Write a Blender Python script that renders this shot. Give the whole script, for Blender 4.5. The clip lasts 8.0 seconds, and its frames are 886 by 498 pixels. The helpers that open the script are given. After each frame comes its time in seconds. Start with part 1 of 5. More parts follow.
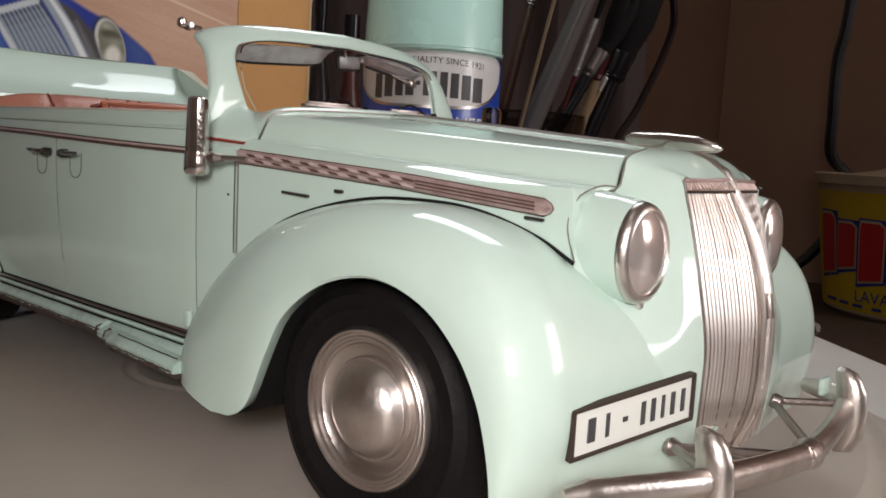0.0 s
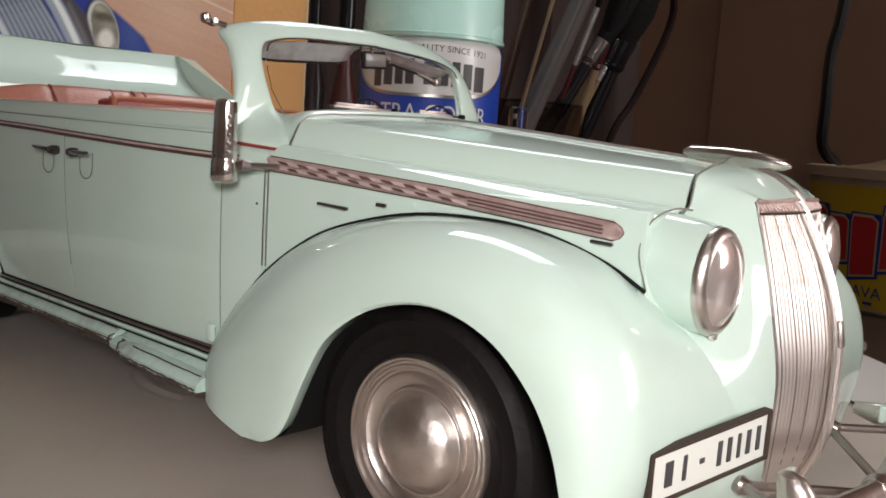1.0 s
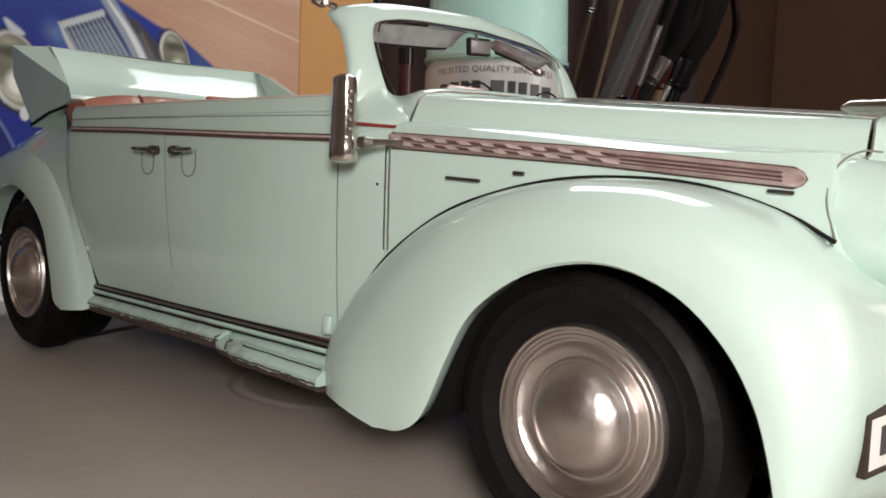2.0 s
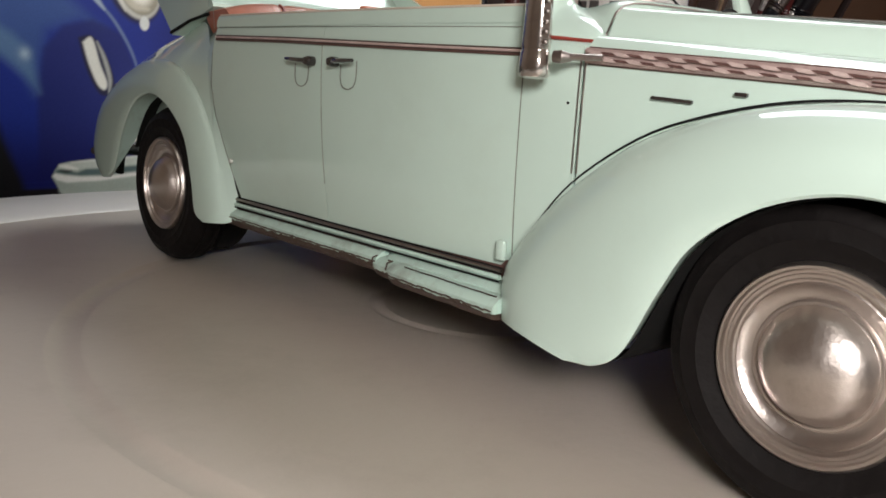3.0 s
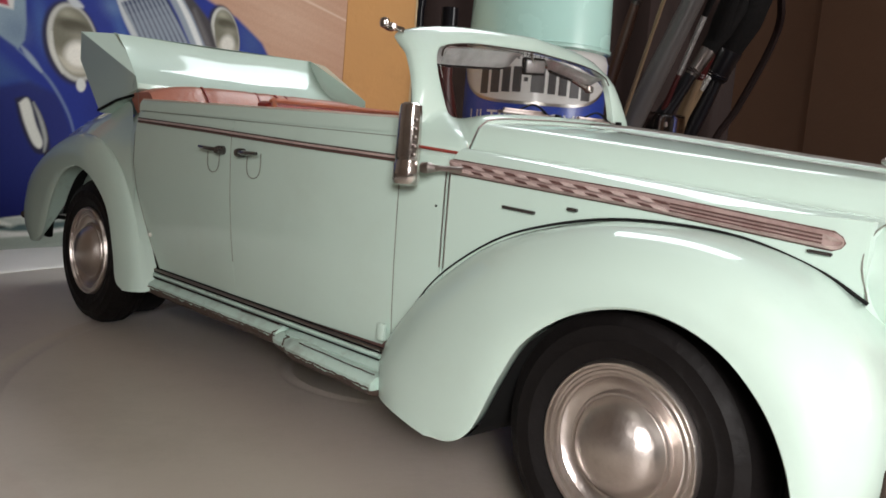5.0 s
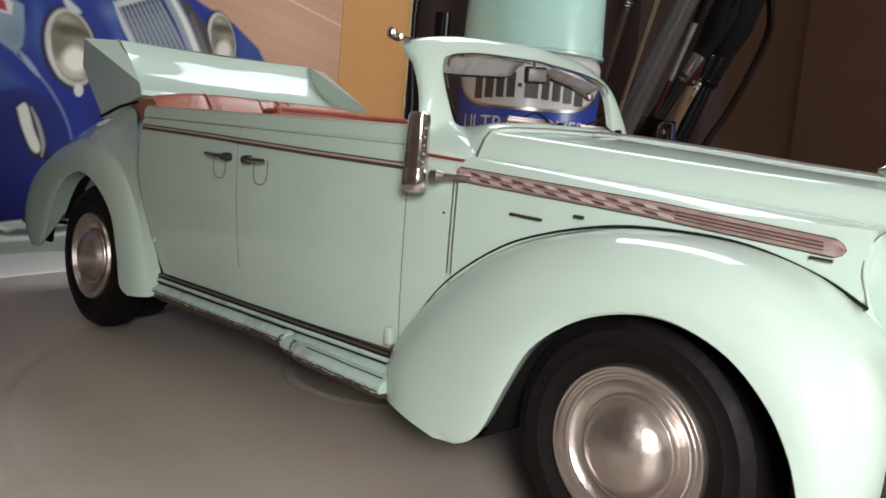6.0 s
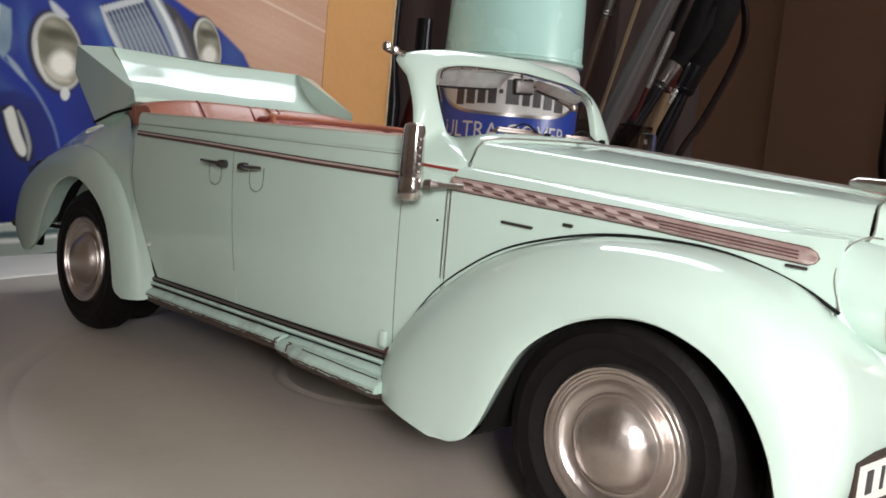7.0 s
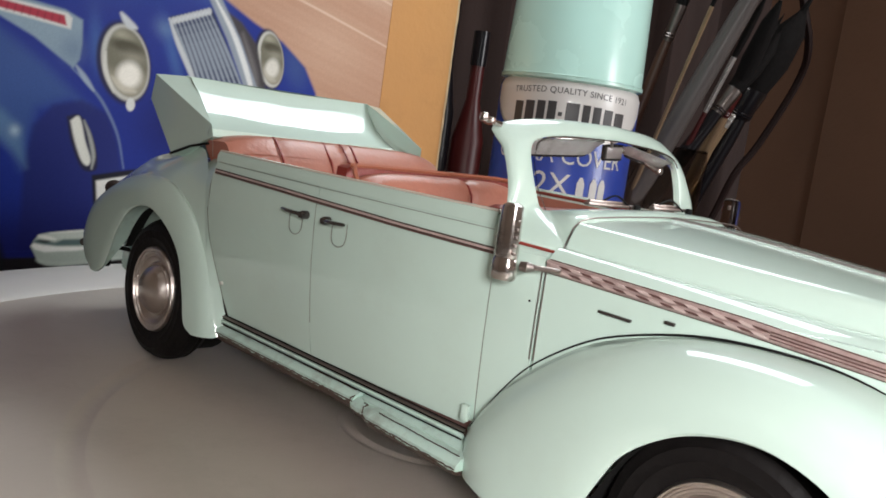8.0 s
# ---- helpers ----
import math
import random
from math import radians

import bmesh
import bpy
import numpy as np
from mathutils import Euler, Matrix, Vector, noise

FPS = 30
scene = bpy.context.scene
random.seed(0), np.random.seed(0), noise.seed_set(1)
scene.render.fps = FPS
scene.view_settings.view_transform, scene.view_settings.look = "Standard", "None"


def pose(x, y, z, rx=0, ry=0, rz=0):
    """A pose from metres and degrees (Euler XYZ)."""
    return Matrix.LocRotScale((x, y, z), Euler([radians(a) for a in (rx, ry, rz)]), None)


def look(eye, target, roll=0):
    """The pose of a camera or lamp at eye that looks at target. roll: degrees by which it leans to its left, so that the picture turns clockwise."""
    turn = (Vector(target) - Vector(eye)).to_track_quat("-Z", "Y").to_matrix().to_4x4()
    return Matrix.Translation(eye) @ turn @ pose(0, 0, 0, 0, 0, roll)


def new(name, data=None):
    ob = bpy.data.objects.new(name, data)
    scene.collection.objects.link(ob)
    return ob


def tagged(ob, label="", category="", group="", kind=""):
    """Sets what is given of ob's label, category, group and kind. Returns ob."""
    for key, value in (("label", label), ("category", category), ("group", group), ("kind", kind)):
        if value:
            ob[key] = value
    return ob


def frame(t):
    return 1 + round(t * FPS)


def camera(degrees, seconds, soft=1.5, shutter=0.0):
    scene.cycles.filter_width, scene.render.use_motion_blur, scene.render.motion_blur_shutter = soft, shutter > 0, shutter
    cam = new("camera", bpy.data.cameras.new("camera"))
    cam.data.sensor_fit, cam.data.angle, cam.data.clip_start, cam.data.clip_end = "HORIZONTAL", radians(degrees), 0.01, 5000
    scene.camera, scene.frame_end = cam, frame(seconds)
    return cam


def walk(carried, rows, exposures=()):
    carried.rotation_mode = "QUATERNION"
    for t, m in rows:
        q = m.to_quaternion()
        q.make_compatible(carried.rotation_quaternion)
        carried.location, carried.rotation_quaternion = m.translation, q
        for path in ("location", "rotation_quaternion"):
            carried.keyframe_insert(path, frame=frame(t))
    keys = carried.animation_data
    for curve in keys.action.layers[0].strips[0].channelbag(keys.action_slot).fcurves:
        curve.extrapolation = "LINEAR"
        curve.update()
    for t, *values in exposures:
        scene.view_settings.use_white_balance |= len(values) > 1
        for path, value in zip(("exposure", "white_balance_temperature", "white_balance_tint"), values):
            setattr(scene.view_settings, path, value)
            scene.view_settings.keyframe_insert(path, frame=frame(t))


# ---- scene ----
U = 1 / 24  # one unit of the plan is a metre of the full-size car, at 1:24
cam = camera(53.69, 8.0, soft=1.7)
PATH = [
    (0, (1.6157, -2.3202, 1.0325), (-1.0601, 0.6182, 0.5787), 3.15),
    (0.5, (1.5863, -2.3363, 1.0406), (-1.0423, 0.6401, 0.5595), 3.39),
    (1, (1.3636, -2.3336, 1.1028), (-1.2319, 0.6636, 0.5734), 3.94),
    (1.5, (1.2442, -2.3433, 1.1133), (-1.4354, 0.5897, 0.6474), 4.65),
    (1.8, (1.2275, -2.3963, 1.0945), (-1.4530, 0.5268, 0.5740), 3.73),
    (2, (1.0948, -2.3950, 0.8853), (-1.6710, 0.4742, 0.5421), 2.06),
    (2.2, (1.0138, -2.4701, 0.7543), (-1.7986, 0.3528, 0.4049), 1.81),
    (3.3, (0.7439, -2.5813, 0.9958), (-2.1868, 0.0306, 0.2286), 4.74),
    (3.5, (0.8470, -2.6859, 1.1057), (-2.0448, -0.0187, 0.3822), 5.77),
    (4, (0.9393, -2.6317, 1.0821), (-1.9679, 0.0554, 0.5098), 5.33),
    (4.5, (1.1088, -2.5633, 1.0477), (-1.7907, 0.1440, 0.5343), 4.73),
    (4.7, (1.1376, -2.5556, 1.0534), (-1.7312, 0.1849, 0.5440), 4.74),
    (5.8, (1.1024, -2.6525, 1.0849), (-1.6830, 0.1724, 0.5732), 4.91),
    (6, (1.1275, -2.6540, 1.0766), (-1.6619, 0.1698, 0.5812), 4.94),
    (6.5, (1.1703, -2.6920, 1.0830), (-1.5861, 0.1663, 0.6013), 5.09),
    (7, (1.1657, -2.7751, 1.0976), (-1.5484, 0.1245, 0.6226), 5.30),
    (7.2, (1.0939, -2.8004, 1.1401), (-1.6093, 0.1104, 0.6716), 5.82),
    (7.5, (0.8685, -2.7773, 1.2074), (-1.8521, 0.1084, 0.6866), 7.14),
    (8, (0.9432, -2.8879, 1.3522), (-1.8560, -0.0810, 0.8179), 8.05),
]
walk(cam, [(t, look(Vector(eye) * U, Vector(target) * U, roll)) for t, eye, target, roll in PATH], [(0, -0.1, 6500, 14), (1, 0.08, 6500, 14), (2, 0.14, 6500, 12), (2.6, 0.27, 6500, 11), (3.4, 0.55, 6500, 10), (4.0, 0.38, 6450, 10), (4.5, 0.26, 6400, 10), (6.5, 0.18, 6350, 10), (7.3, 0.45, 6300, 10), (8, 0.52, 6300, 10)])

# ---- world and light ----
world = bpy.data.worlds.new("world")
scene.world = world
world.use_nodes = True
world.node_tree.nodes["Background"].inputs[0].default_value = (1.0, 0.98, 0.95, 1)
world.node_tree.nodes["Background"].inputs[1].default_value = 0.15


def area_lamp(name, eye, target, sx, sy, watts, colour, label, category, spread=180):
    data = bpy.data.lights.new(name, "AREA")
    data.shape, data.size, data.size_y, data.energy, data.color = "RECTANGLE", sx * U, sy * U, watts, colour
    data.spread = radians(spread)
    ob = new(name, data)
    ob.matrix_world = look(Vector(eye) * U, Vector(target) * U)
    return tagged(ob, label, category)


area_lamp("shelf_light", (-3.6, 3.7, 6.7), (-3.6, -0.1, 0.3), 4.2, 1.9, 0.31, (0.91, 0.99, 1.0), "white light panel over the back of the table", "lamp")
area_lamp("desk_lamp_light", (3.15, -4.0, 2.14), (0.3, -0.8, 0.6), 1.2, 1.1, 0.064, (1.0, 0.95, 0.91), "warm white desk lamp standing beside the camera", "lamp", 67)
area_lamp("window_light", (23.7, 13, 10.5), (0, 13, 10.5), 8, 14, 6.3, (1.0, 0.985, 0.965), "soft daylight in the tall window", "window")
area_lamp("ceiling_light", (8, -14, 39.5), (8, -14, 0), 16, 16, 1.3, (1.0, 0.95, 0.88), "warm ceiling lamp of the room", "lamp")


# ---- materials ----
def material(name, colour, rough=0.5, metal=0.0, coat=0.0, vary=0.08, scale=60.0, bump=0.0, fine=900.0, dirt=None, dirt_amount=0.0, dirt_scale=25.0, shine=0.5):
    """A surface with two scales of uneven colour, relief and, where given, worn or dirty patches."""
    m = bpy.data.materials.new(name)
    m.use_nodes = True
    nt = m.node_tree
    b = nt.nodes["Principled BSDF"]
    b.inputs["Roughness"].default_value = rough
    b.inputs["Metallic"].default_value = metal
    b.inputs["Coat Weight"].default_value = coat
    b.inputs["Coat Roughness"].default_value = 0.05
    b.inputs["Specular IOR Level"].default_value = shine
    tex = nt.nodes.new("ShaderNodeTexCoord")
    n1 = nt.nodes.new("ShaderNodeTexNoise")
    n1.inputs["Scale"].default_value = scale
    n1.inputs["Detail"].default_value = 5
    n2 = nt.nodes.new("ShaderNodeTexNoise")
    n2.inputs["Scale"].default_value = fine
    n2.inputs["Detail"].default_value = 3
    nt.links.new(tex.outputs["Object"], n1.inputs["Vector"])
    nt.links.new(tex.outputs["Object"], n2.inputs["Vector"])
    mix = nt.nodes.new("ShaderNodeMix")
    mix.data_type = "RGBA"
    c = Vector(colour)
    mix.inputs["A"].default_value = (*(c * (1 - vary)), 1)
    mix.inputs["B"].default_value = (*(c * (1 + vary)), 1)
    nt.links.new(n1.outputs["Fac"], mix.inputs["Factor"])
    out = mix.outputs["Result"]
    if dirt:
        n3 = nt.nodes.new("ShaderNodeTexNoise")
        n3.inputs["Scale"].default_value = dirt_scale
        n3.inputs["Detail"].default_value = 8
        n3.inputs["Roughness"].default_value = 0.7
        nt.links.new(tex.outputs["Object"], n3.inputs["Vector"])
        ramp = nt.nodes.new("ShaderNodeMapRange")
        ramp.inputs["From Min"].default_value, ramp.inputs["From Max"].default_value = 0.5, 0.75
        ramp.inputs["To Max"].default_value = dirt_amount
        nt.links.new(n3.outputs["Fac"], ramp.inputs["Value"])
        over = nt.nodes.new("ShaderNodeMix")
        over.data_type = "RGBA"
        over.inputs["B"].default_value = (*dirt, 1)
        nt.links.new(ramp.outputs["Result"], over.inputs["Factor"])
        nt.links.new(out, over.inputs["A"])
        out = over.outputs["Result"]
    nt.links.new(out, b.inputs["Base Color"])
    rr = nt.nodes.new("ShaderNodeMapRange")
    rr.inputs["To Min"].default_value, rr.inputs["To Max"].default_value = rough * 0.8, min(1, rough * 1.25)
    nt.links.new(n1.outputs["Fac"], rr.inputs["Value"])
    nt.links.new(rr.outputs["Result"], b.inputs["Roughness"])
    if bump:
        bp = nt.nodes.new("ShaderNodeBump")
        bp.inputs["Strength"].default_value = bump
        bp.inputs["Distance"].default_value = 0.0004
        nt.links.new(n2.outputs["Fac"], bp.inputs["Height"])
        nt.links.new(bp.outputs["Normal"], b.inputs["Normal"])
    return m


MINT = material("mint_paint", (0.54, 0.685, 0.61), 0.5, coat=1.0, vary=0.03, scale=40, bump=0.05, fine=700, dirt=(0.44, 0.53, 0.45), dirt_amount=0.22, dirt_scale=70)
MINT_WORN = material("mint_paint_chipped", (0.5, 0.66, 0.59), 0.4, coat=0.3, vary=0.05, scale=80, bump=0.2, fine=500, dirt=(0.16, 0.11, 0.09), dirt_amount=0.6, dirt_scale=150)
# shade of seams, creases and recesses as one dark colour for thin tubes
SEAM = material("shaded_groove", (0.17, 0.175, 0.145), 0.6, vary=0.3, scale=300)
HANDLE = material("dark_chrome", (0.03, 0.024, 0.022), 0.2, metal=0.2, coat=1.0, vary=0.5, scale=400, bump=0.3, fine=1300)
CHROME = material("chrome", (0.66, 0.61, 0.58), 0.2, metal=1, vary=0.1, scale=300, bump=0.12, fine=1200, dirt=(0.2, 0.15, 0.13), dirt_amount=0.35, dirt_scale=220)
TRIM = material("worn_pink_trim", (0.52, 0.39, 0.365), 0.34, metal=0.45, vary=0.2, scale=350, bump=0.5, fine=1300, dirt=(0.25, 0.13, 0.12), dirt_amount=0.7, dirt_scale=300)
SATIN = material("satin_chrome", (0.62, 0.565, 0.53), 0.32, metal=1, vary=0.14, scale=160, bump=0.14, fine=1500, dirt=(0.24, 0.19, 0.16), dirt_amount=0.5, dirt_scale=130)
SILVER = material("silver_paint", (0.62, 0.61, 0.6), 0.34, metal=0.8, vary=0.3, scale=420, bump=0.4, fine=900, dirt=(0.2, 0.19, 0.18), dirt_amount=0.6, dirt_scale=260)
DULL = material("dull_steel", (0.36, 0.31, 0.29), 0.35, metal=1, vary=0.15, scale=300, bump=0.2, fine=1200)
GRILLE = material("grille_chrome", (0.76, 0.7, 0.66), 0.36, metal=1, vary=0.05, scale=200)
LENS = material("lamp_lens", (0.7, 0.62, 0.59), 0.16, metal=0.7, vary=0.35, scale=130, bump=0.45, fine=220)
RUBBER = material("black_rubber", (0.004, 0.003, 0.003), 0.6, vary=0.3, scale=400, bump=0.3, dirt=(0.008, 0.006, 0.006), dirt_amount=0.5, dirt_scale=120, shine=0.1)
RUBBER.node_tree.nodes["Principled BSDF"].inputs["Specular IOR Level"].default_value = 0.2
# near black for shade in gaps and wheel arches, and for black parts
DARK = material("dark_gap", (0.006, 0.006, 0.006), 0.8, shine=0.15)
UNDER = material("underside_brown", (0.05, 0.035, 0.028), 0.6, vary=0.4, scale=120, bump=0.3)
BARE = material("bare_brown_plastic", (0.07, 0.046, 0.035), 0.5, vary=0.3, scale=200, bump=0.5, fine=700)
LEATHER = material("red_brown_leather", (0.4, 0.155, 0.105), 0.36, vary=0.16, scale=120, bump=0.25, fine=1000, dirt=(0.2, 0.05, 0.035), dirt_amount=0.4, dirt_scale=90)
PIPING = material("tan_seat_piping", (0.36, 0.12, 0.065), 0.4, vary=0.15, scale=200, bump=0.2)
RED = material("dark_red_leather", (0.24, 0.03, 0.02), 0.4, vary=0.15, scale=120, bump=0.4)
# white like the rim, but greyed for the shade beside the car
PLATTER = material("white_plastic", (0.53, 0.47, 0.41), 0.4, vary=0.06, scale=18, bump=0.16, fine=700, dirt=(0.4, 0.35, 0.3), dirt_amount=0.5, dirt_scale=45)
RIM = material("glossy_white_plastic", (0.74, 0.71, 0.67), 0.3, vary=0.03, scale=18, dirt=(0.55, 0.5, 0.45), dirt_amount=0.3, dirt_scale=40)
WALL = material("brown_wall", (0.38, 0.235, 0.17), 0.8, vary=0.22, scale=8, bump=0.4, fine=300)
TABLE = material("dark_table", (0.06, 0.036, 0.026), 0.5, vary=0.4, scale=20, bump=0.3, dirt=(0.015, 0.01, 0.008), dirt_amount=0.7, dirt_scale=12)
KRAFT = material("kraft_board", (0.54, 0.27, 0.092), 0.75, vary=0.1, scale=30, bump=0.4, fine=400, dirt=(0.34, 0.16, 0.05), dirt_amount=0.5)
KRAFT_EDGE = material("torn_board_edge", (0.55, 0.40, 0.24), 0.9, vary=0.3, scale=200, bump=0.8, fine=500)
P_WOOD = material("print_brown", (0.42, 0.245, 0.165), 0.55, vary=0.25, scale=10, dirt=(0.56, 0.36, 0.25), dirt_amount=0.6, dirt_scale=14)
P_WHITE = material("print_white", (0.66, 0.67, 0.62), 0.55, vary=0.1, scale=40)
WHITE = material("white_label", (0.70, 0.68, 0.66), 0.35, vary=0.03, coat=0.3)
INK = material("dark_grey_ink", (0.05, 0.048, 0.05), 0.4, vary=0.1)
CAP = material("mint_cap", (0.52, 0.79, 0.71), 0.26, vary=0.03, scale=30, coat=0.3)
CAN_BLUE = material("can_blue", (0.010, 0.052, 0.37), 0.34, vary=0.25, scale=25, coat=0.25)
PALE_TRIM = material("pale_pink_trim", (0.64, 0.5, 0.47), 0.35, metal=0.3, vary=0.2, scale=350, bump=0.4, fine=1300, dirt=(0.3, 0.17, 0.15), dirt_amount=0.6, dirt_scale=260)
TRIM_DARK = material("dark_trim_recess", (0.13, 0.068, 0.06), 0.4, metal=0.2, vary=0.4, scale=300)
CAN_STEEL = material("can_steel", (0.5, 0.48, 0.46), 0.3, metal=1, vary=0.1)
YELLOW = material("tub_yellow", (0.47, 0.31, 0.012), 0.45, vary=0.1, scale=20)
TUB_RED = material("tub_red", (0.44, 0.018, 0.018), 0.45, vary=0.1)
DEEP_RED = material("deep_red", (0.065, 0.006, 0.006), 0.4, vary=0.2)
TUB_BLUE = material("tub_blue", (0.015, 0.03, 0.2), 0.45, vary=0.1)
CREAM = material("cream_plastic", (0.42, 0.31, 0.21), 0.5, vary=0.1, scale=20, dirt=(0.3, 0.2, 0.12), dirt_amount=0.6)
DEEP_BROWN = material("dark_brown_rubber", (0.018, 0.008, 0.007), 0.5, vary=0.2, shine=0.2)
CREAM_EDGE = material("cream_paint_edge", (0.6, 0.53, 0.45), 0.5, vary=0.2, scale=200)
CABLE = material("black_cable", (0.008, 0.008, 0.009), 0.4, vary=0.2)
FERRULE = material("dark_ferrule", (0.20, 0.175, 0.165), 0.38, metal=1, vary=0.2, scale=150)
BRISTLE = material("black_bristle", (0.006, 0.005, 0.005), 0.8, vary=0.4, scale=300, bump=0.8, shine=0.1)
GREY_HANDLE = material("grey_handle", (0.1, 0.088, 0.084), 0.35, vary=0.1)
BROWN_HANDLE = material("brown_handle", (0.07, 0.032, 0.02), 0.35, vary=0.2, coat=0.5)
WOOD = material("pale_wood", (0.24, 0.16, 0.09), 0.5, vary=0.2, scale=80)
NIGHT = material("dark_bottle", (0.007, 0.0065, 0.009), 0.3, vary=0.3, coat=0.3)
CLOTH = material("mauve_cloth", (0.038, 0.021, 0.018), 0.85, vary=0.2, scale=12, bump=0.5, fine=500)
PLASTER = material("room_plaster", (0.70, 0.62, 0.54), 0.85, vary=0.1, scale=4, bump=0.3, fine=200)
FLOOR = material("room_floor", (0.16, 0.10, 0.07), 0.5, vary=0.3, scale=5)

for m in (P_WOOD, BRISTLE, NIGHT, DARK, UNDER):
    m.node_tree.nodes["Principled BSDF"].inputs["Specular IOR Level"].default_value = 0.2


def clear(name, colour, rough=0.02, ior=1.45):
    m = bpy.data.materials.new(name)
    m.use_nodes = True
    b = m.node_tree.nodes["Principled BSDF"]
    b.inputs["Base Color"].default_value = (*colour, 1)
    b.inputs["Roughness"].default_value = rough
    b.inputs["Transmission Weight"].default_value = 1.0
    b.inputs["IOR"].default_value = ior
    return m


PRINT = material("printed_card", (0.5, 0.5, 0.5), 0.42, vary=0.02, bump=0.05)
PRINT.node_tree.nodes["Principled BSDF"].inputs["Specular IOR Level"].default_value = 0.12
ink_node = PRINT.node_tree.nodes.new("ShaderNodeAttribute")
ink_node.attribute_name = "ink"
PRINT.node_tree.links.new(ink_node.outputs["Color"], PRINT.node_tree.nodes["Principled BSDF"].inputs["Base Color"])
GLASS = clear("clear_acetate", (0.95, 0.96, 0.96), 0.02, 1.18)
SMOKED = clear("smoked_plastic", (0.5, 0.45, 0.43), 0.15, 1.12)


# ---- building helpers ----
BASE = {}


def thing(name, base, label, category, group="", kind=""):
    ob = new(name)
    ob.location = Vector(base) * U
    BASE[ob.name] = Vector(base) * U
    return tagged(ob, label, category, group, kind)


def part(name, shape, mat, parent=None, label="", sharp=35, smooth=True):
    """Links a shape (points, faces) as one mesh object, under a thing or a part when one is given."""
    me = bpy.data.meshes.new(name)
    me.from_pydata([Vector(p) * U for p in shape[0]], [], shape[1])
    bm = bmesh.new()
    bm.from_mesh(me)
    bmesh.ops.remove_doubles(bm, verts=bm.verts, dist=1e-6)
    bmesh.ops.recalc_face_normals(bm, faces=bm.faces)
    bm.to_mesh(me)
    bm.free()
    me.materials.append(mat)
    if smooth:
        me.shade_smooth()
        me.set_sharp_from_angle(angle=radians(sharp))
    ob = new(name, me)
    if parent:
        ob.parent = parent
        if parent.name in BASE:
            ob.matrix_parent_inverse = Matrix.Translation(-BASE[parent.name])
    if label:
        ob["label"] = label
    return ob


def join(*shapes):
    pts, faces = [], []
    for p, f in shapes:
        k = len(pts)
        pts += list(p)
        faces += [tuple(i + k for i in face) for face in f]
    return pts, faces


def flip(shape):
    """The mirror image of a shape across the car's middle."""
    return [(p[0], -p[1], p[2]) for p in shape[0]], [tuple(reversed(f)) for f in shape[1]]


def spline(pts, n):
    """n points along a smooth curve through pts."""
    pts = [Vector(p) for p in pts]
    ext = [2 * pts[0] - pts[1], *pts, 2 * pts[-1] - pts[-2]]
    out = []
    for k in range(n):
        s = k / (n - 1) * (len(pts) - 1)
        i = min(int(s), len(pts) - 2)
        a, b, c, d = ext[i : i + 4]
        t = s - i
        out.append(0.5 * (2 * b + (c - a) * t + (2 * a - 5 * b + 4 * c - d) * t * t + (3 * b - a - 3 * c + d) * t**3))
    return out


def loft(rows, ring=False, cap=False, wrap=False):
    """A skin over rows of equally many points. ring: each row closes on itself; wrap: the last row joins the first."""
    n, m = len(rows), len(rows[0])
    pts = [p for row in rows for p in row]
    faces = []
    for i in range(n if wrap else n - 1):
        for j in range(m if ring else m - 1):
            a, b = i * m + j, i * m + (j + 1) % m
            c, d = ((i + 1) % n) * m + (j + 1) % m, ((i + 1) % n) * m + j
            faces.append((a, b, c, d))
    if cap:
        faces += [tuple(range(m)), tuple(range((n - 1) * m, n * m))]
    return pts, faces


def thick(rows, by):
    """A loft with a second skin moved by the vector, and its rim closed."""
    by = Vector(by)
    back = [[Vector(p) + by for p in row] for row in rows]
    a, b = loft(rows), loft(back)
    n, m = len(rows), len(rows[0])
    k = n * m
    rim = [i * m for i in range(n)] + [(n - 1) * m + j for j in range(1, m)] + [i * m + m - 1 for i in range(n - 2, -1, -1)] + [j for j in range(m - 2, 0, -1)]
    faces = a[1] + [tuple(i + k for i in f) for f in b[1]] + [(rim[i], rim[(i + 1) % len(rim)], rim[(i + 1) % len(rim)] + k, rim[i] + k) for i in range(len(rim))]
    return a[0] + b[0], faces


def tube(path, radius, n=8, flat=1.0, ring=False):
    """A round bar along a path. flat: its height across the path against its width."""
    path = [Vector(p) for p in path]
    rows, side = [], None
    for i, p in enumerate(path):
        q, r = path[max(i - 1, 0)], path[min(i + 1, len(path) - 1)]
        if ring:
            q, r = path[i - 1], path[(i + 1) % len(path)]
        way = (r - q).normalized()
        if side is None:
            side = way.cross((0, 0, 1)) if abs(way.z) < 0.9 else way.cross((0, 1, 0))
        side = (side - way * side.dot(way)).normalized()
        up = side.cross(way)
        rad = radius[i] if isinstance(radius, (list, tuple)) else radius
        rows.append([p + rad * (math.cos(2 * math.pi * k / n) * side + flat * math.sin(2 * math.pi * k / n) * up) for k in range(n)])
    return loft(rows, ring=True, cap=not ring, wrap=ring)


def lathe(profile, centre, axis="z", n=40, turn=0.0):
    """A turned shape from (radius, height along the axis)."""
    rows = []
    for r, h in profile:
        row = []
        for k in range(n):
            a = 2 * math.pi * k / n
            x, y = r * math.cos(a), r * math.sin(a)
            v = Vector({"z": (x, y, h), "y": (x, h, y), "x": (h, x, y)}[axis])
            if turn:
                v = Matrix.Rotation(radians(turn), 3, "Z") @ v
            row.append(Vector(centre) + v)
        rows.append(row)
    return loft(rows, ring=True)


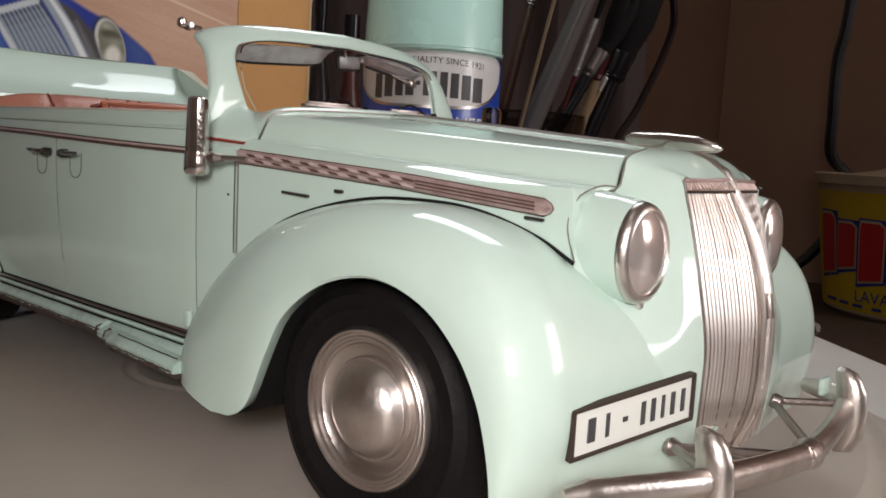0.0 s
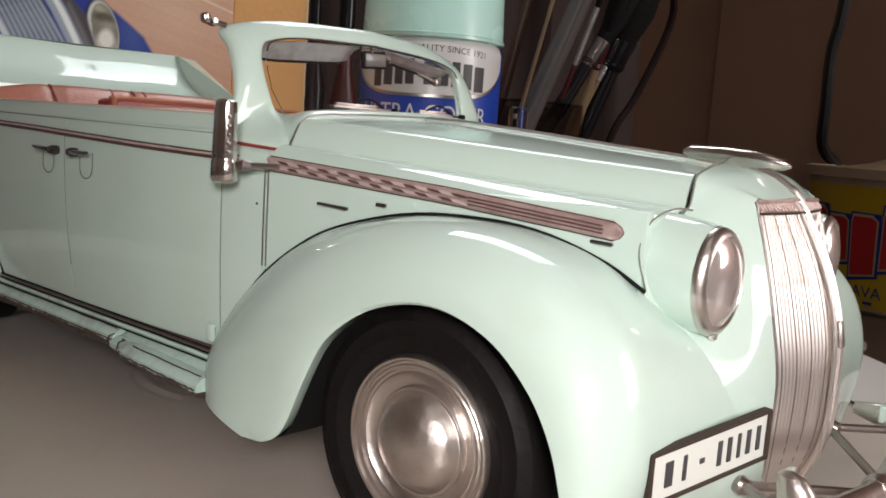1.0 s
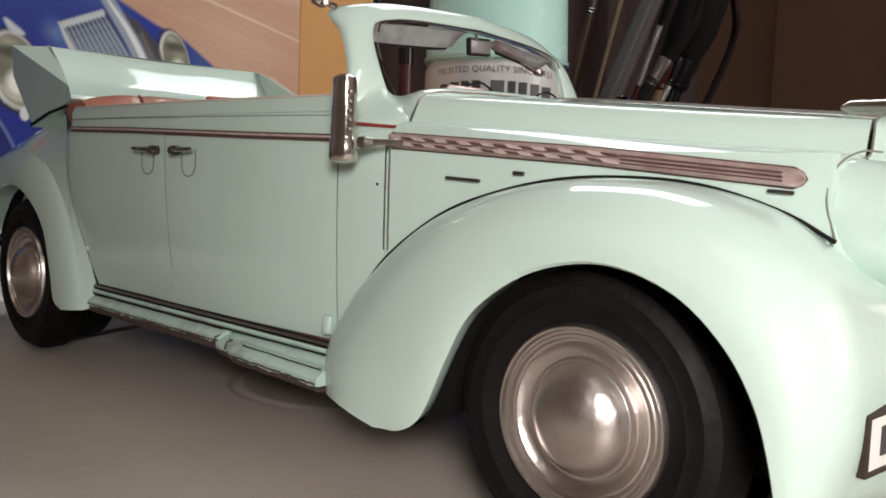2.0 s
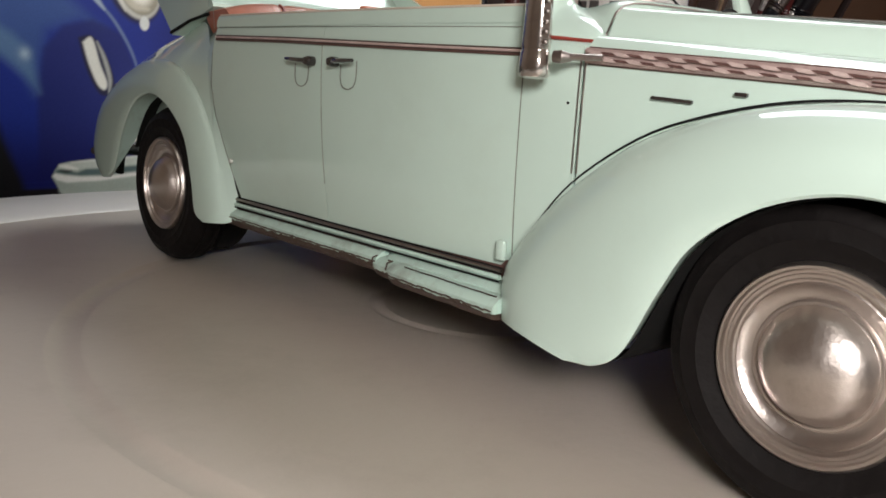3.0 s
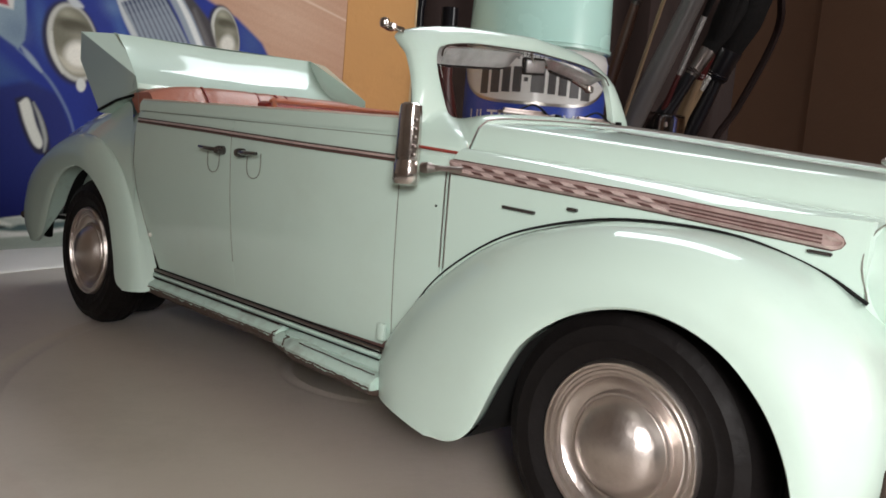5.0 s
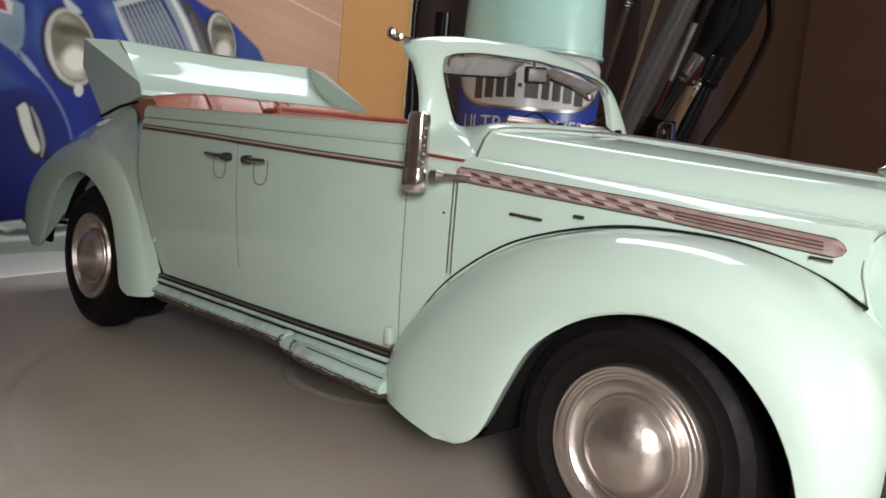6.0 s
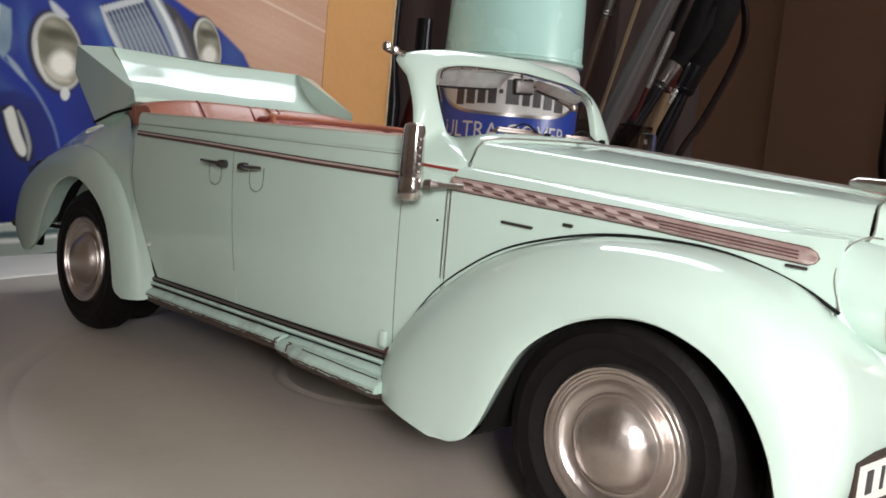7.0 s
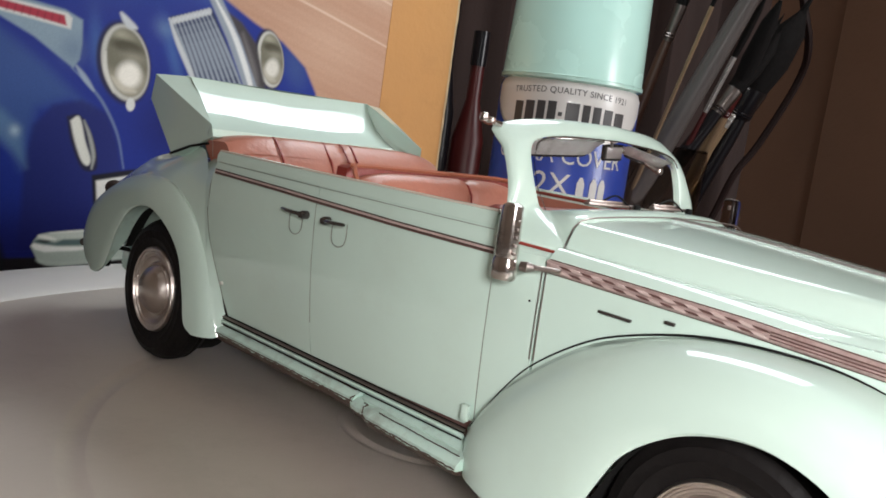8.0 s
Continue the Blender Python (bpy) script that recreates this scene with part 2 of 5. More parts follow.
def block(centre, size, bevel=0.0, turn=(0, 0, 0), steps=2):
    bm = bmesh.new()
    bmesh.ops.create_cube(bm, size=1)
    bmesh.ops.scale(bm, vec=Vector(size), verts=bm.verts)
    if bevel:
        bmesh.ops.bevel(bm, geom=bm.edges[:], offset=bevel, segments=steps, affect="EDGES", profile=0.5)
    m = pose(*centre, *turn)
    bm.verts.ensure_lookup_table()
    shape = [m @ v.co for v in bm.verts], [tuple(v.index for v in f.verts) for f in bm.faces]
    bm.free()
    return shape


def curve_at(table, x):
    """Straight-line reading of a table of (x, value)."""
    return float(np.interp(x, [a for a, _ in table], [b for _, b in table]))


# ---- the room ----
GROUND = -0.012
TABLE_Z = -1.25
table = part("work_table", block((0, 4, TABLE_Z - 0.4), (44, 27, 0.8), 0.05), TABLE)
tagged(table, "dark brown wooden work table with a worn top", "table")
for x in (-20, 20):
    for y in (-8, 16):
        part("leg", block((x, y, -10.05), (2, 2, 16), 0.1), TABLE, table)
for name, centre, size, mat, label in (
    ("wall_back", (0, 18, 10), (49, 0.5, 60), WALL, "dark brown shaded wall behind the table"),
    ("wall_side", (-24, -14, 10), (0.5, 64, 60), PLASTER, "plain plastered side wall"),
    ("wall_front", (0, -46, 10), (48.5, 0.5, 60), PLASTER, "plain plastered wall across the room"),
    ("floor", (0, -14, -18.3), (48.5, 64, 0.5), FLOOR, "dark wooden room floor"),
    ("ceiling", (0, -14, 40.3), (48.5, 64, 0.5), PLASTER, "plain room ceiling"),
):
    tagged(part(name, block(centre, size), mat, smooth=False), label, name.split("_")[0], kind="structure")
# the window wall: four pieces round the opening
for centre, size in (((24, -18.5, 10), (0.5, 55, 60)), ((24, 17.5, 10), (0.5, 1, 60)), ((24, 13, 28.75), (0.5, 8, 22.5)), ((24, 13, -8.25), (0.5, 8, 23.5))):
    tagged(part("wall_window", block(centre, size), PLASTER, smooth=False), "plastered wall round a tall window", "wall", kind="structure")

# ---- the lid that the car stands on ----
lid = thing("round_lid", (-1.3, 0.4, GROUND), "large white plastic lid with moulded rings, scuffed", "lid")
HUB = (-1.3, 0.4)


def lid_ring(k, z):
    """The lid's outline, round but for one flattened side, grown by k."""
    row = []
    for i in range(180):
        a = radians(2.0 * i)
        r = 4.0
        c = math.cos(a - radians(48))
        if c > 0.05:
            r = (r**-14 + (2.72 / c) ** -14) ** (-1 / 14)
        row.append((HUB[0] + (r + k) * math.cos(a), HUB[1] + (r + k) * math.sin(a), z))
    return row


def ring_at(r, z, c=HUB):
    return [(c[0] + r * math.cos(radians(2 * i)), c[1] + r * math.sin(radians(2 * i)), z) for i in range(180)]


def groove(r, w, depth, c=HUB):
    return [ring_at(r - w - 0.012, GROUND, c), ring_at(r - w - 0.004, GROUND, c), ring_at(r - w, GROUND - depth * 0.08, c), ring_at(r - w * 0.5, GROUND - depth * 0.8, c), ring_at(r, GROUND - depth, c), ring_at(r + w * 0.5, GROUND - depth * 0.8, c), ring_at(r + w, GROUND - depth * 0.08, c), ring_at(r + w + 0.004, GROUND, c), ring_at(r + w + 0.012, GROUND, c)]


SMALL = (-1.74, 0.0)
part("lid_top", loft([ring_at(0.01, GROUND, SMALL), *groove(0.48, 0.03, 0.010, SMALL), *groove(2.16, 0.05, 0.012), lid_ring(-0.55, GROUND), lid_ring(-0.53, GROUND)], ring=True), PLATTER, lid, "matt white middle of the lid, shade mixed into its grey colour", sharp=60)
part("lid_rim", loft([lid_ring(-0.53, GROUND - 0.02), lid_ring(-0.53, GROUND), lid_ring(-0.515, GROUND + 0.012), lid_ring(-0.46, GROUND + 0.026), lid_ring(-0.38, GROUND + 0.045),
      lid_ring(-0.06, GROUND + 0.06), lid_ring(-0.01, GROUND + 0.045), lid_ring(0.01, GROUND), lid_ring(0.01, GROUND - 0.3), lid_ring(-0.12, GROUND - 0.3)], ring=True), RIM, lid, "glossy white raised rim", sharp=60)
part("tub_side", loft([lid_ring(-0.1, GROUND - 0.28), lid_ring(-0.3, TABLE_Z)], ring=True), PLATTER, lid)

# ---- the kit box behind ----
FACE = -5.6
BOX_H = 3.98
box = thing("kit_box", (FACE - 1.0, 0.3, TABLE_Z), "model kit box with a printed blue vintage car on brown", "box")
part("box_body", block((FACE - 1.0, 0.275, TABLE_Z + BOX_H / 2), (2.0, 4.55, BOX_H), 0.02), P_WOOD, box)
part("kraft_flap", block((FACE - 0.06, 2.99, TABLE_Z + BOX_H / 2), (0.1, 0.86, BOX_H), 0.0), KRAFT, box, "bare brown cardboard flap")
rows = []
for k in range(60):
    z = TABLE_Z + BOX_H * k / 59
    w = 0.012 * noise.noise((0, 0, z * 5)) + 0.006 * noise.noise((0, 3, z * 17))
    rows.append([(FACE - 0.005, 3.405, z), (FACE, 3.425 + w, z), (FACE - 0.03, 3.45 + w, z), (FACE - 0.1, 3.44 + w, z), (FACE - 0.11, 3.405, z)])
part("torn_edge", loft(rows), KRAFT_EDGE, box)


# the printed picture: one fine sheet whose inks are laid over one another with soft edges
INK_STEP = 0.008
ink_y, ink_z = np.meshgrid(np.arange(-1.985, 2.545, INK_STEP), np.arange(-0.4, TABLE_Z + BOX_H - 0.01, INK_STEP))
ink = np.zeros(ink_y.shape + (3,))
ink[:] = (0.44, 0.255, 0.172)


def ease(v):
    v = np.clip(v, 0, 1)
    return v * v * (3 - 2 * v)


def lay(colour, cover):
    """Prints a colour where cover, from 0 to 1, says."""
    ink[:] += (np.array(colour) - ink) * cover[..., None]


def inside(outline, soft=0.02, round_n=0):
    """How far each spot lies within an outline of (along, up), from 0 to 1 over a soft edge."""
    if round_n:
        outline = [(p.x, p.y) for p in spline([(y, z, 0) for y, z in outline] + [(*outline[0], 0)], round_n)][:-1]
    near, within = np.full(ink_y.shape, 9.0), np.zeros(ink_y.shape, bool)
    for (y0, z0), (y1, z1) in zip(outline, outline[1:] + outline[:1]):
        t = np.clip(((ink_y - y0) * (y1 - y0) + (ink_z - z0) * (z1 - z0)) / max(1e-9, (y1 - y0) ** 2 + (z1 - z0) ** 2), 0, 1)
        near = np.minimum(near, np.hypot(ink_y - y0 - t * (y1 - y0), ink_z - z0 - t * (z1 - z0)))
        if z0 != z1:
            within ^= ((z0 > ink_z) != (z1 > ink_z)) & (ink_y < (y1 - y0) * (ink_z - z0) / (z1 - z0) + y0)
    return ease(0.5 + np.where(within, near, -near) / (2 * soft))


def stroke(points, width, soft=0.012, n=30):
    """A line of ink through points of (along, up), thinning towards its ends."""
    line = spline([(y, z, 0) for y, z in points], n)
    near = np.full(ink_y.shape, 9.0)
    for i in range(n - 1):
        p, q = line[i], line[i + 1]
        d = q - p
        t = np.clip(((ink_y - p.x) * d.x + (ink_z - p.y) * d.y) / d.length_squared, 0, 1)
        w = width / 2 * (0.35 + 0.65 * math.sin(math.pi * (i + 0.5) / (n - 1)))
        near = np.minimum(near, np.hypot(ink_y - p.x - t * d.x, ink_z - p.y - t * d.y) - w)
    return ease(0.5 - near / (2 * soft))


def bloom(y, z, ry, rz, tilt=0.0):
    """A soft oval that fades outwards."""
    c, n = math.cos(radians(tilt)), math.sin(radians(tilt))
    u, v = (ink_y - y) * c + (ink_z - z) * n, (ink_z - z) * c - (ink_y - y) * n
    return np.exp(-((u / ry) ** 2 + (v / rz) ** 2))


def disc(y, z, ry, rz, tilt=0.0, soft=0.08):
    c, n = math.cos(radians(tilt)), math.sin(radians(tilt))
    u, v = (ink_y - y) * c + (ink_z - z) * n, (ink_z - z) * c - (ink_y - y) * n
    return ease(0.5 + (1 - np.hypot(u / ry, v / rz)) / (2 * soft))


# brown boards behind the printed car
grain = sum(np.sin((ink_z + 0.22 * ink_y) * f + ink_y * g + p) / 3 for f, g, p in ((23, 1.3, 0.4), (51, -2.1, 1.9), (97, 3.0, 4.1)))
lay((0.56, 0.37, 0.27), 0.12 + 0.14 * grain * (ink_y > 0.8))
lay((0.70, 0.56, 0.46), 0.5 * bloom(2.2, 2.62, 0.42, 0.16, -14))
lay((0.64, 0.46, 0.35), 0.3 * bloom(1.9, 1.95, 0.5, 0.3, -14))
lay((0.34, 0.19, 0.125), 0.5 * bloom(2.3, 1.0, 0.7, 0.5))
for z0, z1 in ((2.35, 2.05), (2.72, 2.44), (1.62, 1.3)):
    lay((0.68, 0.52, 0.41), 0.8 * stroke([(1.0, z0 + 0.04), (1.8, (z0 + z1) / 2 + 0.02), (2.7, z1 - 0.04)], 0.02, 0.01))
lay((0.012, 0.010, 0.012), ease((0.16 - ink_z + 0.02 * ink_y) / 0.12))

# the printed car's body, dark at its foot and light along its upper curves
BODY = [(-1.97, -0.02), (-0.75, 0.02), (1.7, 0.1), (1.95, 0.8), (1.9, 1.25), (1.79, 1.52), (1.65, 1.72), (1.39, 1.9), (1.1, 2.01), (0.82, 2.14), (0.4, 2.4), (-0.2, 2.5), (-1.2, 2.58), (-1.97, 2.64)]
body = inside(BODY, 0.02)
NAVY, ROYAL, PALE = (0.008, 0.009, 0.098), (0.013, 0.028, 0.225), (0.06, 0.135, 0.36)
lay(ROYAL, body)
lay(NAVY, body * ease((0.95 - ink_z) / 1.0) * 0.9)
lay(PALE, body * 0.6 * bloom(0.05, 2.25, 0.5, 0.2, 10))
WING = [(-1.97, 1.78), (-0.87, 1.68), (-0.62, 1.58), (-0.36, 1.4), (-0.22, 1.3), (-0.1, 1.17), (0.02, 0.96), (0.1, 0.7), (0.12, 0.1), (-1.97, 0.0)]
wing_ink = inside(WING, 0.012)
lay(ROYAL, wing_ink)
lay((0.04, 0.085, 0.25), wing_ink * 0.85 * inside([(-1.97, 1.74), (-0.87, 1.62), (-0.55, 1.42), (-0.2, 1.14), (-0.35, 1.2), (-0.58, 1.1), (-0.62, 0.9), (-0.66, 0.66), (-0.78, 0.9), (-1.1, 1.0), (-1.97, 1.05)], 0.07))
lay((0.016, 0.022, 0.13), wing_ink * 0.85 * inside([(-0.64, -0.05), (-0.64, 0.7), (-0.6, 0.98), (-0.47, 1.14), (-0.27, 1.2), (-0.06, 1.12), (0.03, 0.9), (0.1, 0.6), (0.1, 0.0)], 0.03))
lay((0.10, 0.19, 0.33), wing_ink * 0.75 * inside([(-1.6, 1.28), (-1.0, 1.16), (-0.8, 1.06), (-0.68, 0.95), (-0.63, 0.68), (-0.72, 0.78), (-0.9, 0.93), (-1.6, 1.05)], 0.05))
lay((0.34, 0.45, 0.55), 0.8 * bloom(-0.72, 0.93, 0.035, 0.04))
lay(NAVY, wing_ink * 0.85 * ease((0.55 - ink_z) / 0.5))
lay((0.010, 0.010, 0.012), inside([(-1.97, 0.95), (-1.15, 0.85), (-0.95, 0.62), (-0.86, 0.36), (-0.74, 0.06), (-0.68, -0.2), (-1.97, -0.2)], 0.04))
lay((0.16, 0.22, 0.36), 0.9 * stroke([(-0.36, 1.42), (-0.22, 1.31), (-0.1, 1.18), (0.02, 0.97), (0.09, 0.72)], 0.02))
lay((0.3, 0.37, 0.46), 0.9 * stroke([(-0.33, 1.44), (-0.26, 1.36), (-0.19, 1.28)], 0.04))
# hood side with its louvre
lay((0.23, 0.315, 0.39), inside([(-1.97, 1.98), (-0.87, 1.86), (-0.44, 1.82), (-0.31, 1.77), (-0.3, 1.6), (-0.31, 1.49), (-0.35, 1.42), (-0.48, 1.5), (-0.64, 1.6), (-0.87, 1.7), (-1.97, 1.83)], 0.014))
lay((0.10, 0.15, 0.25), 0.5 * bloom(-0.36, 1.55, 0.1, 0.1))
lay((0.62, 0.62, 0.6), inside([(-1.6, 1.87), (-0.87, 1.83), (-0.42, 1.80), (-0.385, 1.77), (-0.39, 1.69), (-0.65, 1.715), (-0.87, 1.735), (-1.6, 1.775)], 0.012))
lay((0.36, 0.035, 0.06), inside([(-1.6, 1.845), (-0.87, 1.808), (-0.44, 1.78), (-0.42, 1.71), (-0.65, 1.735), (-0.87, 1.753), (-1.6, 1.795)], 0.01))
for k in range(16):
    lay((0.2, 0.02, 0.04), 0.6 * stroke([(-0.47 - 0.05 * k, 1.775 + 0.0035 * k), (-0.475 - 0.05 * k, 1.745 + 0.0035 * k), (-0.48 - 0.05 * k, 1.72 + 0.0035 * k)], 0.012, 0.008, 4))
# cheek and hood round the lamps
lay(PALE, body * 0.6 * bloom(-0.2, 1.63, 0.05, 0.2, 8))
lay((0.13, 0.21, 0.37), 0.7 * bloom(0.33, 1.82, 0.09, 0.07, -30))
lay(PALE, 0.7 * bloom(0.42, 1.6, 0.05, 0.26, 22))
lay(PALE, body * 0.5 * bloom(0.5, 2.25, 0.3, 0.09, -30))
lay(NAVY, body * 0.7 * bloom(0.45, 1.1, 0.3, 0.3))
lay((0.05, 0.09, 0.24), body * 0.7 * bloom(1.55, 1.7, 0.12, 0.2, 30))
for y, z, ry, rz, k in ((0.035, 1.515, 0.185, 0.285, 1.0), (1.29, 1.735, 0.13, 0.235, 0.8)):
    lay((0.02, 0.02, 0.06), disc(y - 0.012, z - 0.004, ry * 1.13, rz * 1.09, 14))
    lay((0.5, 0.5, 0.46), disc(y, z, ry, rz, 14, 0.06))
    lay((0.16, 0.155, 0.115), disc(y + 0.012, z + 0.004, ry * 0.86, rz * 0.9, 14))
    glass_ink = disc(y + 0.012, z + 0.004, ry * 0.84, rz * 0.88, 14)
    lay((0.36, 0.35, 0.27), glass_ink * 0.8 * bloom(y - 0.3 * ry, z + 0.72 * rz, ry * 0.5, rz * 0.14, -10))
    lay((0.06, 0.055, 0.035), glass_ink * 0.85 * disc(y + 0.05 * ry, z + 0.42 * rz, ry * 0.7, rz * 0.16, -8, 0.5))
    lay((0.3, 0.29, 0.23), glass_ink * 0.7 * bloom(y + 0.3 * ry, z + 0.18 * rz, ry * 0.5, rz * 0.16, -6))
    lay((0.32, 0.3, 0.235), glass_ink * 0.9 * ease((z - 0.05 * rz - ink_z) / (0.4 * rz)))
    lay((0.8 * k, 0.78 * k, 0.71 * k), glass_ink * disc(y + 0.18 * ry, z - 0.3 * rz, ry * 0.5, rz * 0.34, -12, 0.4))
    lay((0.55 * k, 0.52 * k, 0.43 * k), glass_ink * 0.8 * stroke([(y - 0.55 * ry, z - 0.42 * rz), (y - 0.1 * ry, z - 0.66 * rz), (y + 0.5 * ry, z - 0.72 * rz)], 0.05, 0.02))
    lay((0.62, 0.62, 0.57), 0.8 * stroke([(y - ry * 0.86, z + 0.2 * rz), (y - ry * 0.8, z - 0.25 * rz), (y - ry * 0.4, z - 0.8 * rz)], 0.03, 0.012))
lay((0.6, 0.62, 0.6), disc(0.1, 1.21, 0.035, 0.05, 0, 0.2))
lay((0.52, 0.55, 0.58), stroke([(-0.03, 1.87), (0.03, 1.81), (0.09, 1.785)], 0.06, 0.015))
# grille
lay((0.03, 0.04, 0.09), inside([(0.35, 1.92), (0.54, 1.99), (0.7, 2.05), (0.86, 1.8), (1.06, 1.45), (1.15, 1.2), (0.8, 1.12), (0.6, 1.48), (0.43, 1.74)], 0.015))
for k in range(10):
    f = k / 9
    y0, z0, y1, z1 = 0.385 + 0.29 * f, 1.895 + 0.125 * f, 0.68 + 0.4 * f, 1.3 + 0.1 * f
    lay((0.30, 0.345, 0.40), 0.85 * stroke([(y0, z0), (y0 * 0.55 + y1 * 0.45 + 0.01, z0 * 0.55 + z1 * 0.45), (y1, z1)], 0.03, 0.011, 10))
    lay((0.55, 0.58, 0.6), 0.8 * disc(y0, z0, 0.024, 0.028, 0, 0.4))
lay((0.5, 0.53, 0.55), stroke([(0.35, 1.9), (0.44, 1.73), (0.58, 1.5), (0.7, 1.25)], 0.045))
lay((0.055, 0.05, 0.055), inside([(0.8, 2.07), (0.98, 1.99), (1.14, 1.84), (1.27, 1.5), (1.3, 1.3), (1.22, 1.3), (1.17, 1.5), (0.97, 1.86)], 0.02))
lay((0.2, 0.19, 0.19), 0.6 * stroke([(1.0, 1.9), (1.15, 1.6), (1.22, 1.35)], 0.05, 0.03))
lay((0.27, 0.31, 0.36), inside([(0.66, 2.13), (0.77, 2.15), (0.98, 1.86), (1.18, 1.5), (1.24, 1.3), (1.12, 1.3), (1.05, 1.49), (0.86, 1.83)], 0.015))
lay((0.66, 0.68, 0.68), stroke([(0.73, 2.12), (0.93, 1.86), (1.11, 1.52), (1.18, 1.3)], 0.05))
# lamp bracket, plate and bumper
lay((0.02, 0.02, 0.05), inside([(-0.37, 1.07), (-0.28, 1.09), (-0.2, 1.0), (-0.13, 0.84), (-0.12, 0.7), (-0.2, 0.68), (-0.26, 0.74), (-0.33, 0.9)], 0.012, 40))
lay((0.66, 0.67, 0.62), inside([(-0.34, 1.04), (-0.29, 1.08), (-0.26, 1.04), (-0.22, 0.9), (-0.17, 0.77), (-0.19, 0.72), (-0.24, 0.76), (-0.3, 0.9)], 0.012, 40))
lay((0.36, 0.38, 0.36), 0.9 * stroke([(-0.24, 1.05), (-0.19, 0.94), (-0.15, 0.8), (-0.155, 0.7)], 0.03))
lay((0.012, 0.012, 0.02), inside([(-0.15, 0.65), (0.9, 0.87), (0.95, 0.58), (-0.1, 0.27)], 0.012))
lay((0.62, 0.63, 0.6), inside([(-0.115, 0.61), (0.9, 0.83), (0.94, 0.61), (-0.08, 0.32)], 0.012))
lay((0.05, 0.05, 0.06), inside([(-0.02, 0.6), (0.1, 0.63), (0.12, 0.47), (0.0, 0.44)], 0.02))
BUMPER = [(-0.553, 0.1), (-0.53, 0.15), (-0.5, 0.19), (-0.43, 0.206), (-0.28, 0.22), (0.1, 0.255), (0.5, 0.3), (1.5, 0.42), (1.5, 0.16), (0.5, 0.04), (0.095, 0.0), (-0.15, -0.035), (-0.32, -0.048), (-0.43, -0.042), (-0.49, -0.02), (-0.53, 0.06)]
lay((0.40, 0.47, 0.42), inside(BUMPER, 0.01))
lay((0.55, 0.61, 0.56), 0.9 * inside([(-0.51, 0.16), (-0.49, 0.188), (-0.42, 0.204), (-0.26, 0.22), (0.2, 0.262), (0.2, 0.2), (-0.2, 0.165), (-0.4, 0.15)], 0.012))
lay((0.85, 0.87, 0.83), 0.9 * stroke([(-0.5, 0.178), (-0.44, 0.168), (-0.38, 0.155)], 0.03, 0.014))
lay((0.8, 0.83, 0.79), 0.7 * stroke([(-0.42, 0.2), (-0.3, 0.214), (-0.1, 0.232), (0.2, 0.262)], 0.014, 0.01))
lay((0.10, 0.155, 0.16), inside([(-0.52, 0.15), (-0.44, 0.142), (-0.38, 0.13), (-0.32, 0.155), (-0.22, 0.158), (0.3, 0.2), (0.3, 0.165), (-0.2, 0.112), (-0.36, 0.108), (-0.46, 0.118), (-0.535, 0.128)], 0.012))
lay((0.03, 0.035, 0.03), 0.9 * stroke([(-0.5, 0.145), (-0.46, 0.138), (-0.42, 0.14)], 0.02))
lay((0.86, 0.88, 0.85), inside([(-0.548, 0.105), (-0.53, 0.125), (-0.46, 0.11), (-0.36, 0.1), (-0.2, 0.102), (0.3, 0.158), (0.3, 0.135), (-0.22, 0.07), (-0.36, 0.064), (-0.45, 0.058), (-0.52, 0.078)], 0.012))
lay((0.52, 0.58, 0.53), 0.6 * stroke([(-0.5, 0.0), (-0.4, -0.025), (-0.2, -0.02), (0.3, 0.03)], 0.03, 0.02))

ink *= 1.1 + 0.03 * np.random.default_rng(4).standard_normal(ink_y.shape)[..., None]
n_z, n_y = ink_y.shape
sheet = part("printed_picture", ([(FACE + 0.004, y, z) for y, z in zip(ink_y.ravel(), ink_z.ravel())], [(r * n_y + c, r * n_y + c + 1, (r + 1) * n_y + c + 1, (r + 1) * n_y + c) for r in range(n_z - 1) for c in range(n_y - 1)]), PRINT, box, "printed picture of a blue vintage car", smooth=False)
layer = sheet.data.color_attributes.new("ink", "FLOAT_COLOR", "POINT")
layer.data.foreach_set("color", np.concatenate([np.clip(ink, 0, 1), np.ones(ink_y.shape + (1,))], axis=2).astype(np.float32).ravel())

# ---- spray can ----
CAN = (-4.87, 4.48)
CAN_R = 0.725
JOIN = 2.0
can = thing("spray_can", (*CAN, TABLE_Z), "spray paint can with mint cap and blue and white label", "spray can")
part("can_body", lathe([(0.0, TABLE_Z), (0.64, TABLE_Z + 0.02), (CAN_R, TABLE_Z + 0.06), (CAN_R, 1.9), (0.7, 1.97), (0.65, 2.0), (0.0, 2.0)], (*CAN, 0), n=64), CAN_BLUE, can)
part("cap", lathe([(0.66, JOIN - 0.02), (0.735, JOIN), (0.735, JOIN + 0.03), (0.722, JOIN + 0.06), (0.675, JOIN + 1.3), (0.63, JOIN + 1.38), (0, JOIN + 1.4)], (*CAN, 0), n=64), CAP, can)
part("cap_seam", lathe([(0.732, JOIN + 0.028), (0.74, JOIN + 0.034), (0.732, JOIN + 0.04)], (*CAN, 0), n=64), CAP, can)


def round_can(u, z, out=0.0, centre=CAN, radius=CAN_R, facing=-50):
    a = radians(facing) + u / radius
    return (centre[0] + (radius + out) * math.cos(a), centre[1] + (radius + out) * math.sin(a), z)


